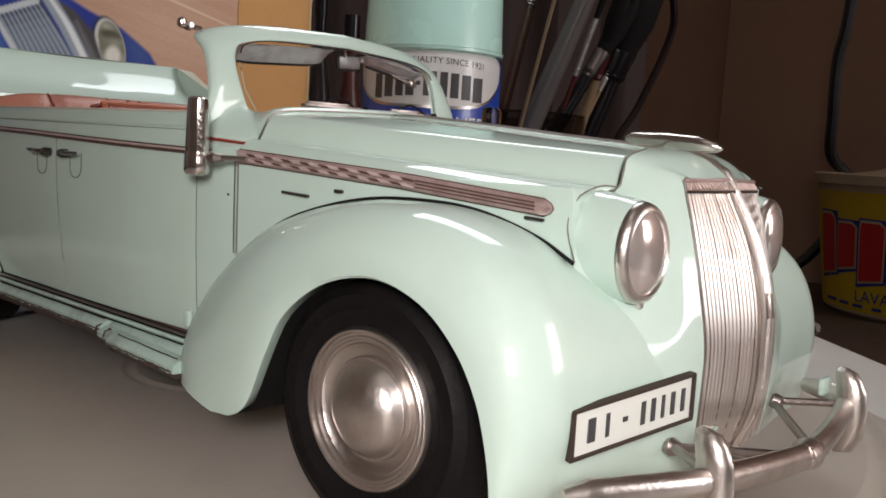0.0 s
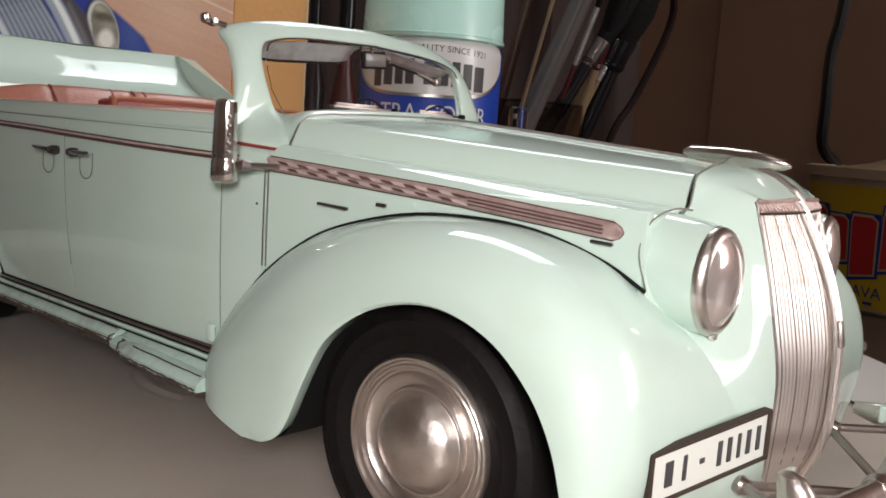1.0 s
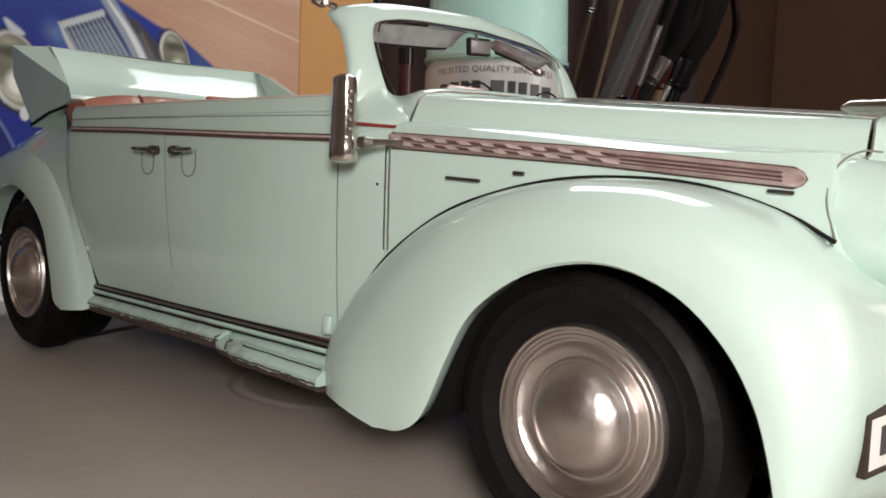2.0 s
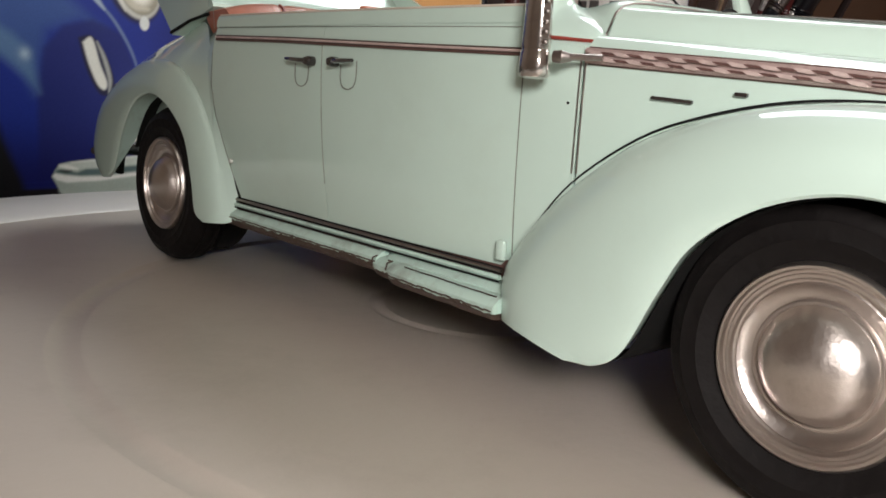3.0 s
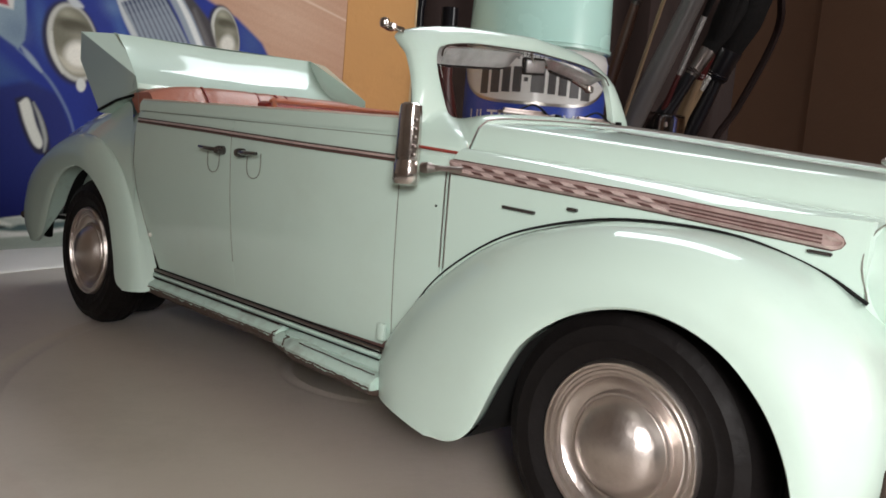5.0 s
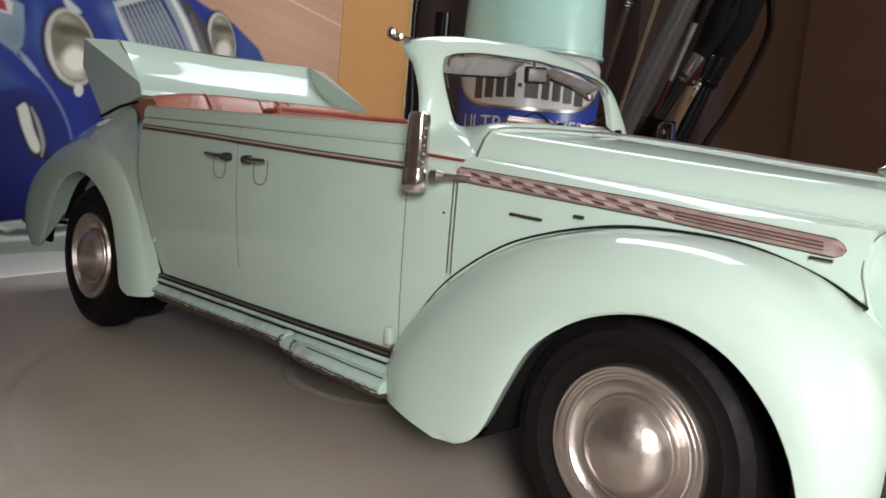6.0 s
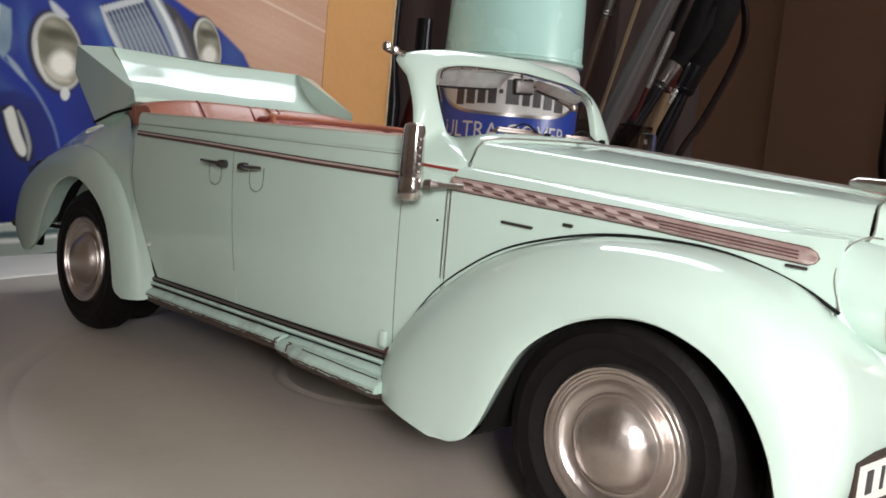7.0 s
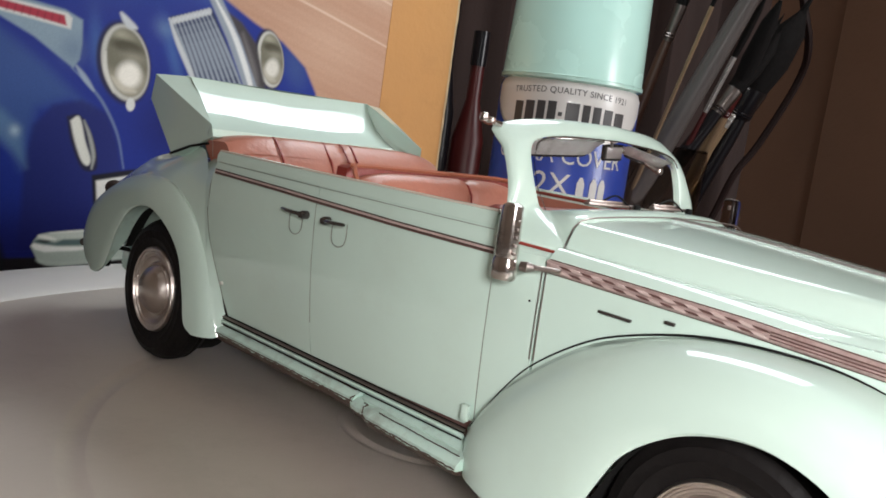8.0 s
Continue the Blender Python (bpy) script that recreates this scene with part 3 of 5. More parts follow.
rows = []
for k in range(41):
    u = -0.95 + 1.9 * k / 40
    low = 1.45 + 0.3 * abs(u / 0.95) ** 4
    rows.append([round_can(u, low + (1.9 - low) * j / 4, 0.006) for j in range(5)] + [round_can(u, 1.965, -0.018), round_can(u, 1.995, -0.06)])
part("white_panel", loft(rows), WHITE, can)
rows = [[round_can(-0.9 + 1.8 * k / 30, 1.452 + 0.3 * abs((-0.9 + 1.8 * k / 30) / 0.95) ** 4 - 0.03 * j, 0.008) for j in (0, 1)] for k in range(31)]
part("panel_edge", loft(rows), CAN_STEEL, can)


def lettering(body, size, place, spacing=1.0):
    """Letters of the built-in font as a flat shape, each corner laid by place(along, up)."""
    data = bpy.data.curves.new("letters", "FONT")
    data.body, data.size, data.align_x, data.space_character, data.resolution_u = body, size, "CENTER", spacing, 3
    ob = bpy.data.objects.new("letters", data)
    scene.collection.objects.link(ob)
    me = ob.evaluated_get(bpy.context.evaluated_depsgraph_get()).to_mesh()
    shape = [place(v.co.x, v.co.y) for v in me.vertices], [tuple(p.vertices) for p in me.polygons]
    ob.to_mesh_clear()
    bpy.data.objects.remove(ob)
    bpy.data.curves.remove(data)
    return shape


part("small_lettering", lettering("TRUSTED QUALITY SINCE 1921", 0.085, lambda u, v: round_can(u * 1.0, 1.86 + v - 0.05 * (u / 0.8) ** 2, 0.010), 1.05), INK, can, smooth=False)
part("product_lettering", lettering("ULTRA COVER", 0.235, lambda u, v: round_can(u * 0.9 - 0.03, 1.19 + v, 0.008), 1.0), WHITE, can, smooth=False)
part("number_lettering", lettering("2X", 0.31, lambda u, v: round_can(u - 0.07, 0.88 + v, 0.008)), WHITE, can, smooth=False)
for u in (0.22, 0.36, 0.46):
    part("printed_can_sign", ([round_can(u + a, z, 0.008) for a, z in ((-0.04, 0.82), (0.04, 0.82), (0.04, 1.02), (0.015, 1.08), (-0.015, 1.08), (-0.04, 1.02))], [(0, 1, 2, 3, 4, 5)]), WHITE, can, smooth=False)
# the maker's mark as plain dark bars
for k, (u, w) in enumerate(((-0.53, 0.1), (-0.4, 0.1), (-0.28, 0.085), (-0.17, 0.085), (-0.085, 0.04), (0.03, 0.13), (0.165, 0.075), (0.275, 0.085), (0.4, 0.1), (0.54, 0.12))):
    h = 0.12 if w > 0.05 else 0.02
    z = 1.66 - 0.03 * (u / 0.5) ** 2
    rows = [[round_can(u - w / 2 + w * i / 3, z + h * j, 0.010) for j in (-1, 1)] for i in range(4)]
    part("mark_bar", loft(rows), INK, can, smooth=False)

# ---- bottles between box and can ----
for x, y, r, h, mat, label in ((-6.75, 4.98, 0.2, 3.5, DEEP_RED, "slim dark red paint bottle with a narrow neck"), (-6.95, 4.65, 0.16, 3.9, NIGHT, "slim dark blue bottle")):
    b = thing("paint_bottle", (x, y, TABLE_Z), label, "bottle", "bottles behind the can")
    part("bottle_body", lathe([(0, TABLE_Z), (r, TABLE_Z + 0.02), (r, TABLE_Z + h * 0.72), (r * 0.45, TABLE_Z + h * 0.86), (r * 0.42, TABLE_Z + h)], (x, y, 0), n=24), mat, b)
    part("bottle_cap", lathe([(r * 0.5, TABLE_Z + h * 0.98), (r * 0.5, TABLE_Z + h * 1.1), (0, TABLE_Z + h * 1.1)], (x, y, 0), n=24), NIGHT, b)

rows = []
for k in range(61):
    f = k / 60
    base = Vector((-9.4 + 3.0 * f, 5.2 + 6.2 * f, 0))
    fold = 0.14 * math.sin(f * 27) + 0.1 * math.sin(f * 61 + 1)
    rows.append([base + Vector((0.9, -0.4, 0)) * fold * (1 - 0.05 * j) + Vector((0, 0, TABLE_Z + j * 1.3)) for j in range(9)])
cloth = part("hanging_cloth", thick(rows, (-0.04, 0.02, 0)), CLOTH)
tagged(cloth, "dark mauve cloth hanging in folds behind the brushes", "cloth")

# ---- brushes in a clear cup ----
CUP = (-5.72, 6.6)
cup = thing("brush_cup", (*CUP, TABLE_Z), "clear smoky plastic cup holding paint brushes", "cup")
part("cup_wall", lathe([(0.0, TABLE_Z + 0.02), (0.98, TABLE_Z + 0.02), (1.2, 1.52), (1.23, 1.52), (1.0, TABLE_Z), (0.0, TABLE_Z)], (*CUP, 0), n=48), SMOKED, cup)
part("cup_lip", tube([(CUP[0] + 1.215 * math.cos(2 * math.pi * k / 48), CUP[1] + 1.215 * math.sin(2 * math.pi * k / 48), 1.52) for k in range(48)], 0.018, 6, ring=True), SMOKED, cup)


def brush(foot, way, radius, marks, handle, ferrule, head, label, flat=1.0):
    """A paint brush standing on its handle's end. way: its reach along x and y for each unit of height; marks: the heights where the ferrule begins and ends and where the bristles end."""
    def up(z):
        return Vector((foot[0] + way[0] * (z - TABLE_Z - 0.05), foot[1] + way[1] * (z - TABLE_Z - 0.05), z))

    low, f0, f1, tip = TABLE_Z + 0.05, *marks
    ob = thing("paint_brush", up(low), label, "paint brush", "brushes in the cup")
    part("handle", tube([up(low), up(low + 0.3), up((low + f0) / 2), up(f0 - 0.25), up(f0 + 0.02)], [radius * 0.5, radius * 0.7, radius * 1.1, radius * 0.9, radius * 0.75], 12), handle, ob)
    part("ferrule", tube([up(f0), up(f0 + 0.03), up(f0 * 0.5 + f1 * 0.5), up(f1 - 0.03), up(f1)], [radius * 0.78, radius * 0.84, radius * 0.9, radius * 1.0, radius * 0.96], 12, flat), ferrule, ob)
    for f in (0.12, 0.2, 0.8, 0.88):
        part("crimp", tube([up(f0 + (f1 - f0) * f - 0.012), up(f0 + (f1 - f0) * f), up(f0 + (f1 - f0) * f + 0.012)], [radius * 0.86, radius * 0.97, radius * 0.86], 12, flat), ferrule, ob)
    part("bristles", tube([up(f1 - 0.02), up(f1 + (tip - f1) * 0.35), up(f1 + (tip - f1) * 0.75), up(tip)], [radius * 0.9, radius * 1.3, radius * 1.1, radius * 0.25], 12, flat), head, ob)


brush((-5.74, 5.85), (0.416, 0.055), 0.12, (3.3, 3.6, 4.6), GREY_HANDLE, FERRULE, BRISTLE, "thick grey plastic brush handle leaning in the cup")
brush((-5.74, 6.7), (0.42, -0.08), 0.034, (1.98, 2.62, 3.3), DEEP_RED, SILVER, BRISTLE, "slim red brush with a bright ferrule")
brush((-5.74, 6.3), (0.42, -0.2), 0.024, (2.36, 3.0, 3.5), WOOD, WOOD, BRISTLE, "thin pale wooden brush standing at the cup's edge")
brush((-5.74, 6.25), (0.42, 0.15), 0.022, (2.26, 2.56, 3.2), BROWN_HANDLE, WOOD, BRISTLE, "thin brown brush with a tan collar")
brush((-5.74, 7.35), (0.42, -0.15), 0.085, (1.98, 2.28, 3.3), WOOD, DEEP_RED, BRISTLE, "pale wooden brush with a red collar")
brush((-5.74, 6.62), (0.42, 0.145), 0.042, (1.86, 2.6, 3.5), WOOD, SILVER, BRISTLE, "pale wooden brush with a long silver ferrule")
brush((-5.74, 7.15), (0.42, 0.03), 0.13, (2.0, 2.36, 3.3), NIGHT, NIGHT, BRISTLE, "flat black brush with dark bristles", 1.7)
brush((-5.74, 5.6), (0.42, 0.34), 0.1, (2.0, 2.3, 3.0), NIGHT, FERRULE, BRISTLE, "dark brush leaning low in the cup")
brush((-5.74, 6.95), (0.42, 0.1), 0.06, (1.74, 2.02, 3.0), NIGHT, DULL, BRISTLE, "black handled brush with a dull ferrule")
brush((-5.9, 6.1), (0.3, -0.05), 0.07, (2.7, 3.1, 3.9), BROWN_HANDLE, FERRULE, BRISTLE, "dark brown brush standing behind the others")
wire = part("hanging_wire", tube(spline([(-5.5, 7.75, TABLE_Z + 0.05), (-4.95, 8.0, 0.6), (-4.73, 8.03, 1.3), (-4.53, 8.16, 1.75), (-4.18, 8.2, 2.6), (-4.05, 8.0, 3.05), (-4.1, 7.7, 3.6), (-4.3, 7.4, 5.0)], 50), 0.05), DEEP_BROWN)
tagged(wire, "thin black wire hanging behind the brushes", "wire")
tagged(part("wall_step", block((1.0, 16.9, 8), (16.0, 2.2, 26), 0.05), WALL), "brown wall standing out behind the tub", "wall", kind="structure")

# ---- paint tub and cable ----
TUB = (-1.95, 13.7)
tub = thing("paint_tub", (*TUB, TABLE_Z), "yellow paint tub with red lettering and open top", "paint tub")
TUB_PROFILE = [(0, TABLE_Z), (1.62, TABLE_Z), (1.7, TABLE_Z + 0.06), (1.72, TABLE_Z + 0.2), (1.98, 0.82), (2.06, 0.83), (2.07, 0.98), (2.0, 1.0), (1.95, 0.9), (1.6, TABLE_Z + 0.1), (0, TABLE_Z + 0.1)]
part("tub_body", lathe(TUB_PROFILE, (*TUB, 0), n=64), CREAM, tub)


def tub_at(u, z, out=0.0):
    r = 1.72 + 0.26 * (z - TABLE_Z - 0.2) / (0.82 - TABLE_Z - 0.2) + 0.01 + out
    a = radians(-101) + u / 1.85
    return (TUB[0] + r * math.cos(a), TUB[1] + r * math.sin(a), z)


part("yellow_label", loft([[tub_at(-2.6 + 5.2 * k / 40, z) for z in (-1.15, -0.6, 0.0, 0.5, 0.72)] for k in range(41)]), YELLOW, tub)


def tub_blob(outline, mat, out, name):
    pts = [tub_at(u, z, out) for u, z in outline]
    part(name, (pts, [tuple(range(len(pts)))]), mat, tub, smooth=False)


# the maker's mark as plain red shapes on blue
for k, (u, w, z0, z1) in enumerate(((-1.15, 0.44, -0.62, 0.34), (-0.68, 0.4, -0.5, 0.22), (-0.22, 0.42, -0.66, 0.26), (0.26, 0.4, -0.5, 0.4), (0.72, 0.4, -0.5, 0.3))):
    tub_blob([(u - w * 0.66, z0 - 0.1), (u + w * 0.6, z0 + 0.0), (u + w * 0.62, z1 + 0.06), (u - w * 0.5, z1 + 0.07)], TUB_BLUE, 0.02, "mark_shadow")
    tub_blob([(u - w * 0.5, z0), (u + w * 0.44, z0 + 0.06), (u + w * 0.5, z1 * 0.8), (u + w * 0.3, z1), (u - w * 0.36, z1), (u - w * 0.42, z1 * 0.6)], TUB_RED, 0.04, "mark_shape")
    tub_blob([(u - w * 0.56, z0 - 0.04), (u + w * 0.5, z0 + 0.03), (u + w * 0.56, z1 * 0.8), (u + w * 0.34, z1 + 0.04), (u - w * 0.42, z1 + 0.04), (u - w * 0.48, z1 * 0.6)], CREAM, 0.03, "mark_outline")
part("tub_lettering", lettering("LAVA", 0.26, lambda u, v: tub_at(u - 0.2, -0.98 + v, 0.03)), TUB_BLUE, tub, smooth=False)
for u, w in ((-1.1, 0.3), (-0.75, 0.22), (-0.45, 0.2), (-0.1, 0.16)):
    tub_blob([(u - w / 2, -1.09 - 0.03 * u), (u + w / 2, -1.09 - 0.03 * u), (u + w / 2, -1.04 - 0.03 * u), (u - w / 2, -1.04 - 0.03 * u)], TUB_BLUE, 0.03, "small_writing_bar")
rag = part("crumpled_rag", loft([[(TUB[0] - 0.3 + 1.1 * a * math.cos(t), TUB[1] - 0.6 + 0.9 * a * math.sin(t), 0.95 + 0.3 * (1 - a) + 0.1 * noise.noise((a * 3, math.cos(t) * 2, math.sin(t) * 2))) for t in [2 * math.pi * k / 20 for k in range(20)]] for a in (0.02, 0.3, 0.6, 0.85, 1.0, 1.05)] , ring=True), CREAM)
tagged(rag, "crumpled cream rag lying in the paint tub", "rag")
cable = part("power_cable", tube(spline([(-3.7, 14.2, 16.0), (-3.75, 13.9, 8.0), (-3.82, 13.75, 4.0), (-3.93, 13.72, 2.95), (-3.94, 13.78, 2.05), (-3.97, 14.0, 1.3), (-3.85, 14.7, 0.9), (-3.95, 15.2, 0.3), (-4.25, 14.9, -0.3), (-4.6, 14.6, -0.8), (-5.2, 14.3, TABLE_Z + 0.1), (-7.5, 14.0, TABLE_Z + 0.1)], 70), 0.1, 10), CABLE)
tagged(cable, "thick black power cable hanging behind the tub", "cable")

# ---- the car: x ahead, y to its left, z up; front axle at x = 0 ----
car = thing("model_car", (-1.58, 0, GROUND), "mint green vintage convertible model car with chrome trim and red seats", "model car")


def both(name, shape, mat, parent=None, label="", **kw):
    """A part of the car and its mirror image on the far side."""
    return part(name, shape, mat, parent or car, label, **kw), part(name, flip(shape), mat, parent or car, label, **kw)


# half width of the body at the belt, along the car
WIDE = [(-4.25, 0.48), (-4.0, 0.6), (-3.6, 0.7), (-3.2, 0.75), (-2.75, 0.782), (-1.9, 0.772), (-1.4, 0.75), (-1.0, 0.716), (-0.768, 0.69), (-0.57, 0.665), (0.0, 0.595), (0.35, 0.55), (0.46, 0.535)]


def side_y(x, z):
    """The body's right side at a place along the car and a height."""
    rear = min(1.0, max(0.0, (-0.6 - x) / 1.5))
    return -(curve_at(WIDE, x) - (0.03 + 0.16 * rear) * max(0, 0.86 - z) ** 2 - 1.2 * max(0, z - 0.96) ** 2)


def side_panel(x0, x1, z0, z1, nx=8, nz=12, start=None, end=None, out=0.0):
    rows = []
    for j in range(nz + 1):
        z = z0 + (z1 - z0) * j / nz
        a, b = (start(z) if start else x0), (end(z) if end else x1)
        rows.append([(a + (b - a) * i / nx, side_y(a + (b - a) * i / nx, z) - out * (0.35 if i in (0, nx) or j in (0, nz) else 1), z) for i in range(nx + 1)])
    return thick(rows, (0, 0.03, 0))


def rear_seam(z):
    """The rear door's back edge, which swings forward over the wheel."""
    return curve_at([(0.34, -2.535), (0.45, -2.59), (0.56, -2.64), (0.7, -2.71), (0.83, -2.745), (0.95, -2.74), (1.12, -2.715)], z)


SILL, BELT = 0.362, 1.098
both("door", side_panel(0, -1.905, SILL, BELT, 10, 16, start=lambda z: rear_seam(z) + 0.002, end=lambda z: -1.916 + 0.05 * max(0, 0.95 - z) - 0.0012, out=0.004), MINT)
both("door", side_panel(0, -0.9775, SILL, BELT, 10, 16, start=lambda z: -1.916 + 0.05 * max(0, 0.95 - z) + 0.0012, out=0.004), MINT)
both("cowl_side", side_panel(-0.9745, -0.781, 0.34, 1.0, 4, 10, out=0.003), MINT)
both("hood_side", side_panel(-0.771, 0.42, 0.34, 0.955, 16, 10, end=lambda z: 0.415, out=0.002), MINT)
# dark backing that shows in the seams
for line in ([(rear_seam(z), z) for z in (0.36, 0.45, 0.56, 0.7, 0.83, 0.95, 1.09)], [(-1.916 + 0.05 * max(0, 0.95 - z), z) for z in (0.5, 0.6, 0.75, 0.9, 1.0)], [(-0.976, z) for z in (0.37, 0.5, 0.65, 0.8, 0.92)]):
    both("door_seam", tube([(x, side_y(x, z) - 0.002, z) for x, z in line], 0.0016, 5), SEAM)
both("seam_backing", thick([[(x, side_y(x, z) + 0.022, z) for x in (-2.74, -2.4, -1.9, -1.4, -0.97, -0.78, -0.3, 0.2, 0.4)] for z in (0.32, 0.5, 0.7, 0.86)], (0, 0.01, 0)), DARK)

# belt: a rounded rail over the doors, a crease's shade as a thin dark tube, and a worn double trim line
rail = [[(x, side_y(x, 1.06) + dy, z) for dy, z in ((-0.006, 1.062), (-0.004, 1.09), (0.004, 1.108), (0.03, 1.116), (0.06, 1.11), (0.066, 1.08))] for x in (-2.72, -2.4, -2.0, -1.6, -1.3, -1.0)]
both("belt_rail", loft(rail), MINT)
both("red_piping", tube([(x, side_y(x, 1.06) + 0.07, 1.1) for x in (-2.72, -2.4, -2.0, -1.6, -1.3, -1.02)], 0.009, 6), RED)
TRIM_Z = [(-2.7, 1.02), (-2.14, 1.01), (-1.41, 0.99), (-0.92, 0.98), (-0.78, 0.975)]
for dz, r, out, mat in ((0.0085, 0.0028, 0.007, BARE), (0.002, 0.0044, 0.01, PALE_TRIM), (-0.004, 0.0026, 0.008, BARE), (-0.009, 0.0032, 0.009, TRIM_DARK)):
    both("belt_trim", tube([(x, side_y(x, 1.0) - out, curve_at(TRIM_Z, x) + dz) for x in [-2.7 + 1.8 * k / 24 for k in range(25)]], r, 6), mat)
both("belt_crease_shade", tube([(x, side_y(x, 1.05) - 0.004, 1.062 - 0.012 * (x + 2.7) / 1.7) for x in [-2.7 + 1.7 * k / 16 for k in range(17)]], 0.0013, 6), SEAM)
both("belt_lip", tube([(x, side_y(x, 1.06) + 0.012, 1.112) for x in (-2.72, -2.4, -2.0, -1.6, -1.3, -1.0)], 0.005, 6), CREAM_EDGE)


# door handles with the recessed cups below them
def handle(x, way):
    y = side_y(x, 0.93) - 0.008
    grip = tube([(x, y - 0.012, 0.934), (x - way * 0.03, y - 0.03, 0.936), (x - way * 0.09, y - 0.032, 0.938), (x - way * 0.135, y - 0.026, 0.94)], [0.012, 0.011, 0.011, 0.008], 8, 0.8)
    boss = lathe([(0.0, -0.034), (0.013, -0.032), (0.018, -0.02), (0.018, 0.01)], (x, y, 0.934), "y", 14)
    a, b = both("door_handle", join(grip, boss), HANDLE)
    cx = x - way * 0.07
    pts = [(cx - 0.042, 0.925), (cx - 0.042, 0.88), (cx - 0.03, 0.853), (cx, 0.843), (cx + 0.03, 0.853), (cx + 0.045, 0.88), (cx + 0.046, 0.94)]
    both("handle_recess", tube(spline([(px, side_y(px, pz) - 0.006, pz) for px, pz in pts], 24), 0.002, 5), SEAM)


handle(-1.967, 1)
handle(-1.822, -1)
both("lower_hinge", block((-1.0, -0.722, 0.41), (0.036, 0.02, 0.06), 0.008), MINT)


# ---- wings ----
def wing(lip, crest, inner, y_lip, y_crest, flange=0.1, lift=0.0, n=64):
    """A wing: from its lip over the wheel, out and up over the crest, in to the body. lift: how far its foot is cut away upwards."""
    a, b, c = spline([(x, 0, z) for x, z in lip], n), spline([(x, 0, z) for x, z in crest], n), spline(inner, n)
    rows = []
    for i, (p, q, r) in enumerate(zip(a, b, c)):
        up = lift * max(0.0, 1 - i / 6) ** 2
        row = [(p.x + (q.x - p.x) * 0.06, -y_lip + flange, p.z + (q.z - p.z) * 0.06), (p.x, -y_lip + 0.02, p.z), (p.x + (q.x - p.x) * -0.01, -y_lip + 0.006, p.z), (p.x + (q.x - p.x) * 0.03, -y_lip, p.z + (q.z - p.z) * 0.03)]
        for k in range(1, 11):
            s = math.pi / 2 * k / 10
            f = 0.03 + 0.97 * math.sin(s) ** 1.0
            row.append((p.x + (q.x - p.x) * f, -y_lip + (y_lip - y_crest) * (1 - math.cos(s)), p.z + (q.z - p.z) * f + up * math.sin(2 * s)))
        q3 = Vector((q.x, -y_crest, q.z))
        row += [q3.lerp(r, 0.35) + Vector((0, 0, 0.004)), q3.lerp(r, 0.7) + Vector((0, 0, 0.003)), r]
        rows.append(row)
    return loft(rows)


FRONT_LIP = [(-0.58, 0.214), (-0.5, 0.226), (-0.425, 0.282), (-0.345, 0.44), (-0.27, 0.56), (-0.14, 0.655), (0.0, 0.702), (0.13, 0.706), (0.265, 0.662), (0.365, 0.58), (0.425, 0.49), (0.458, 0.4), (0.48, 0.3), (0.485, 0.2)]
FRONT_CREST = [(-0.955, 0.212), (-0.965, 0.37), (-0.86, 0.525), (-0.735, 0.64), (-0.57, 0.755), (-0.4, 0.825), (-0.2, 0.872), (0.0, 0.884), (0.18, 0.868), (0.36, 0.81), (0.495, 0.705), (0.558, 0.56), (0.565, 0.4), (0.52, 0.2)]
FRONT_IN = [(-1.0, -0.67, 0.235), (-1.0, -0.7, 0.35), (-0.88, -0.685, 0.52), (-0.755, -0.67, 0.645), (-0.585, -0.65, 0.765), (-0.42, -0.63, 0.83), (-0.22, -0.605, 0.876), (-0.02, -0.58, 0.888), (0.16, -0.555, 0.875), (0.33, -0.53, 0.825), (0.44, -0.5, 0.74), (0.578, -0.36, 0.58), (0.622, -0.28, 0.4), (0.6, -0.25, 0.22)]
both("front_wing", wing(FRONT_LIP, FRONT_CREST, FRONT_IN, 0.888, 0.705, lift=0.026), MINT)
seam = [(-0.99, 0.36), (-0.87, 0.532), (-0.76, 0.652), (-0.59, 0.77), (-0.43, 0.834), (-0.23, 0.88), (-0.03, 0.892), (0.15, 0.879), (0.32, 0.83), (0.43, 0.773)]
both("wing_piping", tube(spline([(x, side_y(x, z) - 0.006, z) for x, z in seam], 40), [0.0014 + 0.0036 * min(1, k / 24) for k in range(40)], 6), DARK)
REAR_LIP = [(-3.79, 0.308), (-3.7, 0.36), (-3.645, 0.45), (-3.575, 0.58), (-3.44, 0.71), (-3.25, 0.762), (-3.05, 0.71), (-2.88, 0.59), (-2.8, 0.41), (-2.76, 0.275), (-2.68, 0.242)]
REAR_CREST = [(-3.94, 0.303), (-4.06, 0.36), (-4.1, 0.48), (-3.99, 0.67), (-3.69, 0.83), (-3.36, 0.92), (-3.08, 0.9), (-2.86, 0.78), (-2.7, 0.58), (-2.62, 0.38), (-2.57, 0.25)]
REAR_IN = [(-4.02, -0.74, 0.31), (-4.13, -0.67, 0.37), (-4.2, -0.58, 0.52), (-4.08, -0.57, 0.75), (-3.74, -0.62, 0.95), (-3.35, -0.63, 1.05), (-3.0, -0.69, 1.095), (-2.78, -0.768, 0.95), (-2.67, -0.755, 0.64), (-2.585, -0.74, 0.4), (-2.53, -0.715, 0.27)]
both("rear_wing", wing(REAR_LIP, REAR_CREST, REAR_IN, 0.845, 0.785, 0.03), MINT)
both("side_marker", lathe([(0.0, -0.012), (0.008, -0.01), (0.01, 0.0)], (-2.56, -0.775, 0.515), "y", 12), P_WHITE)
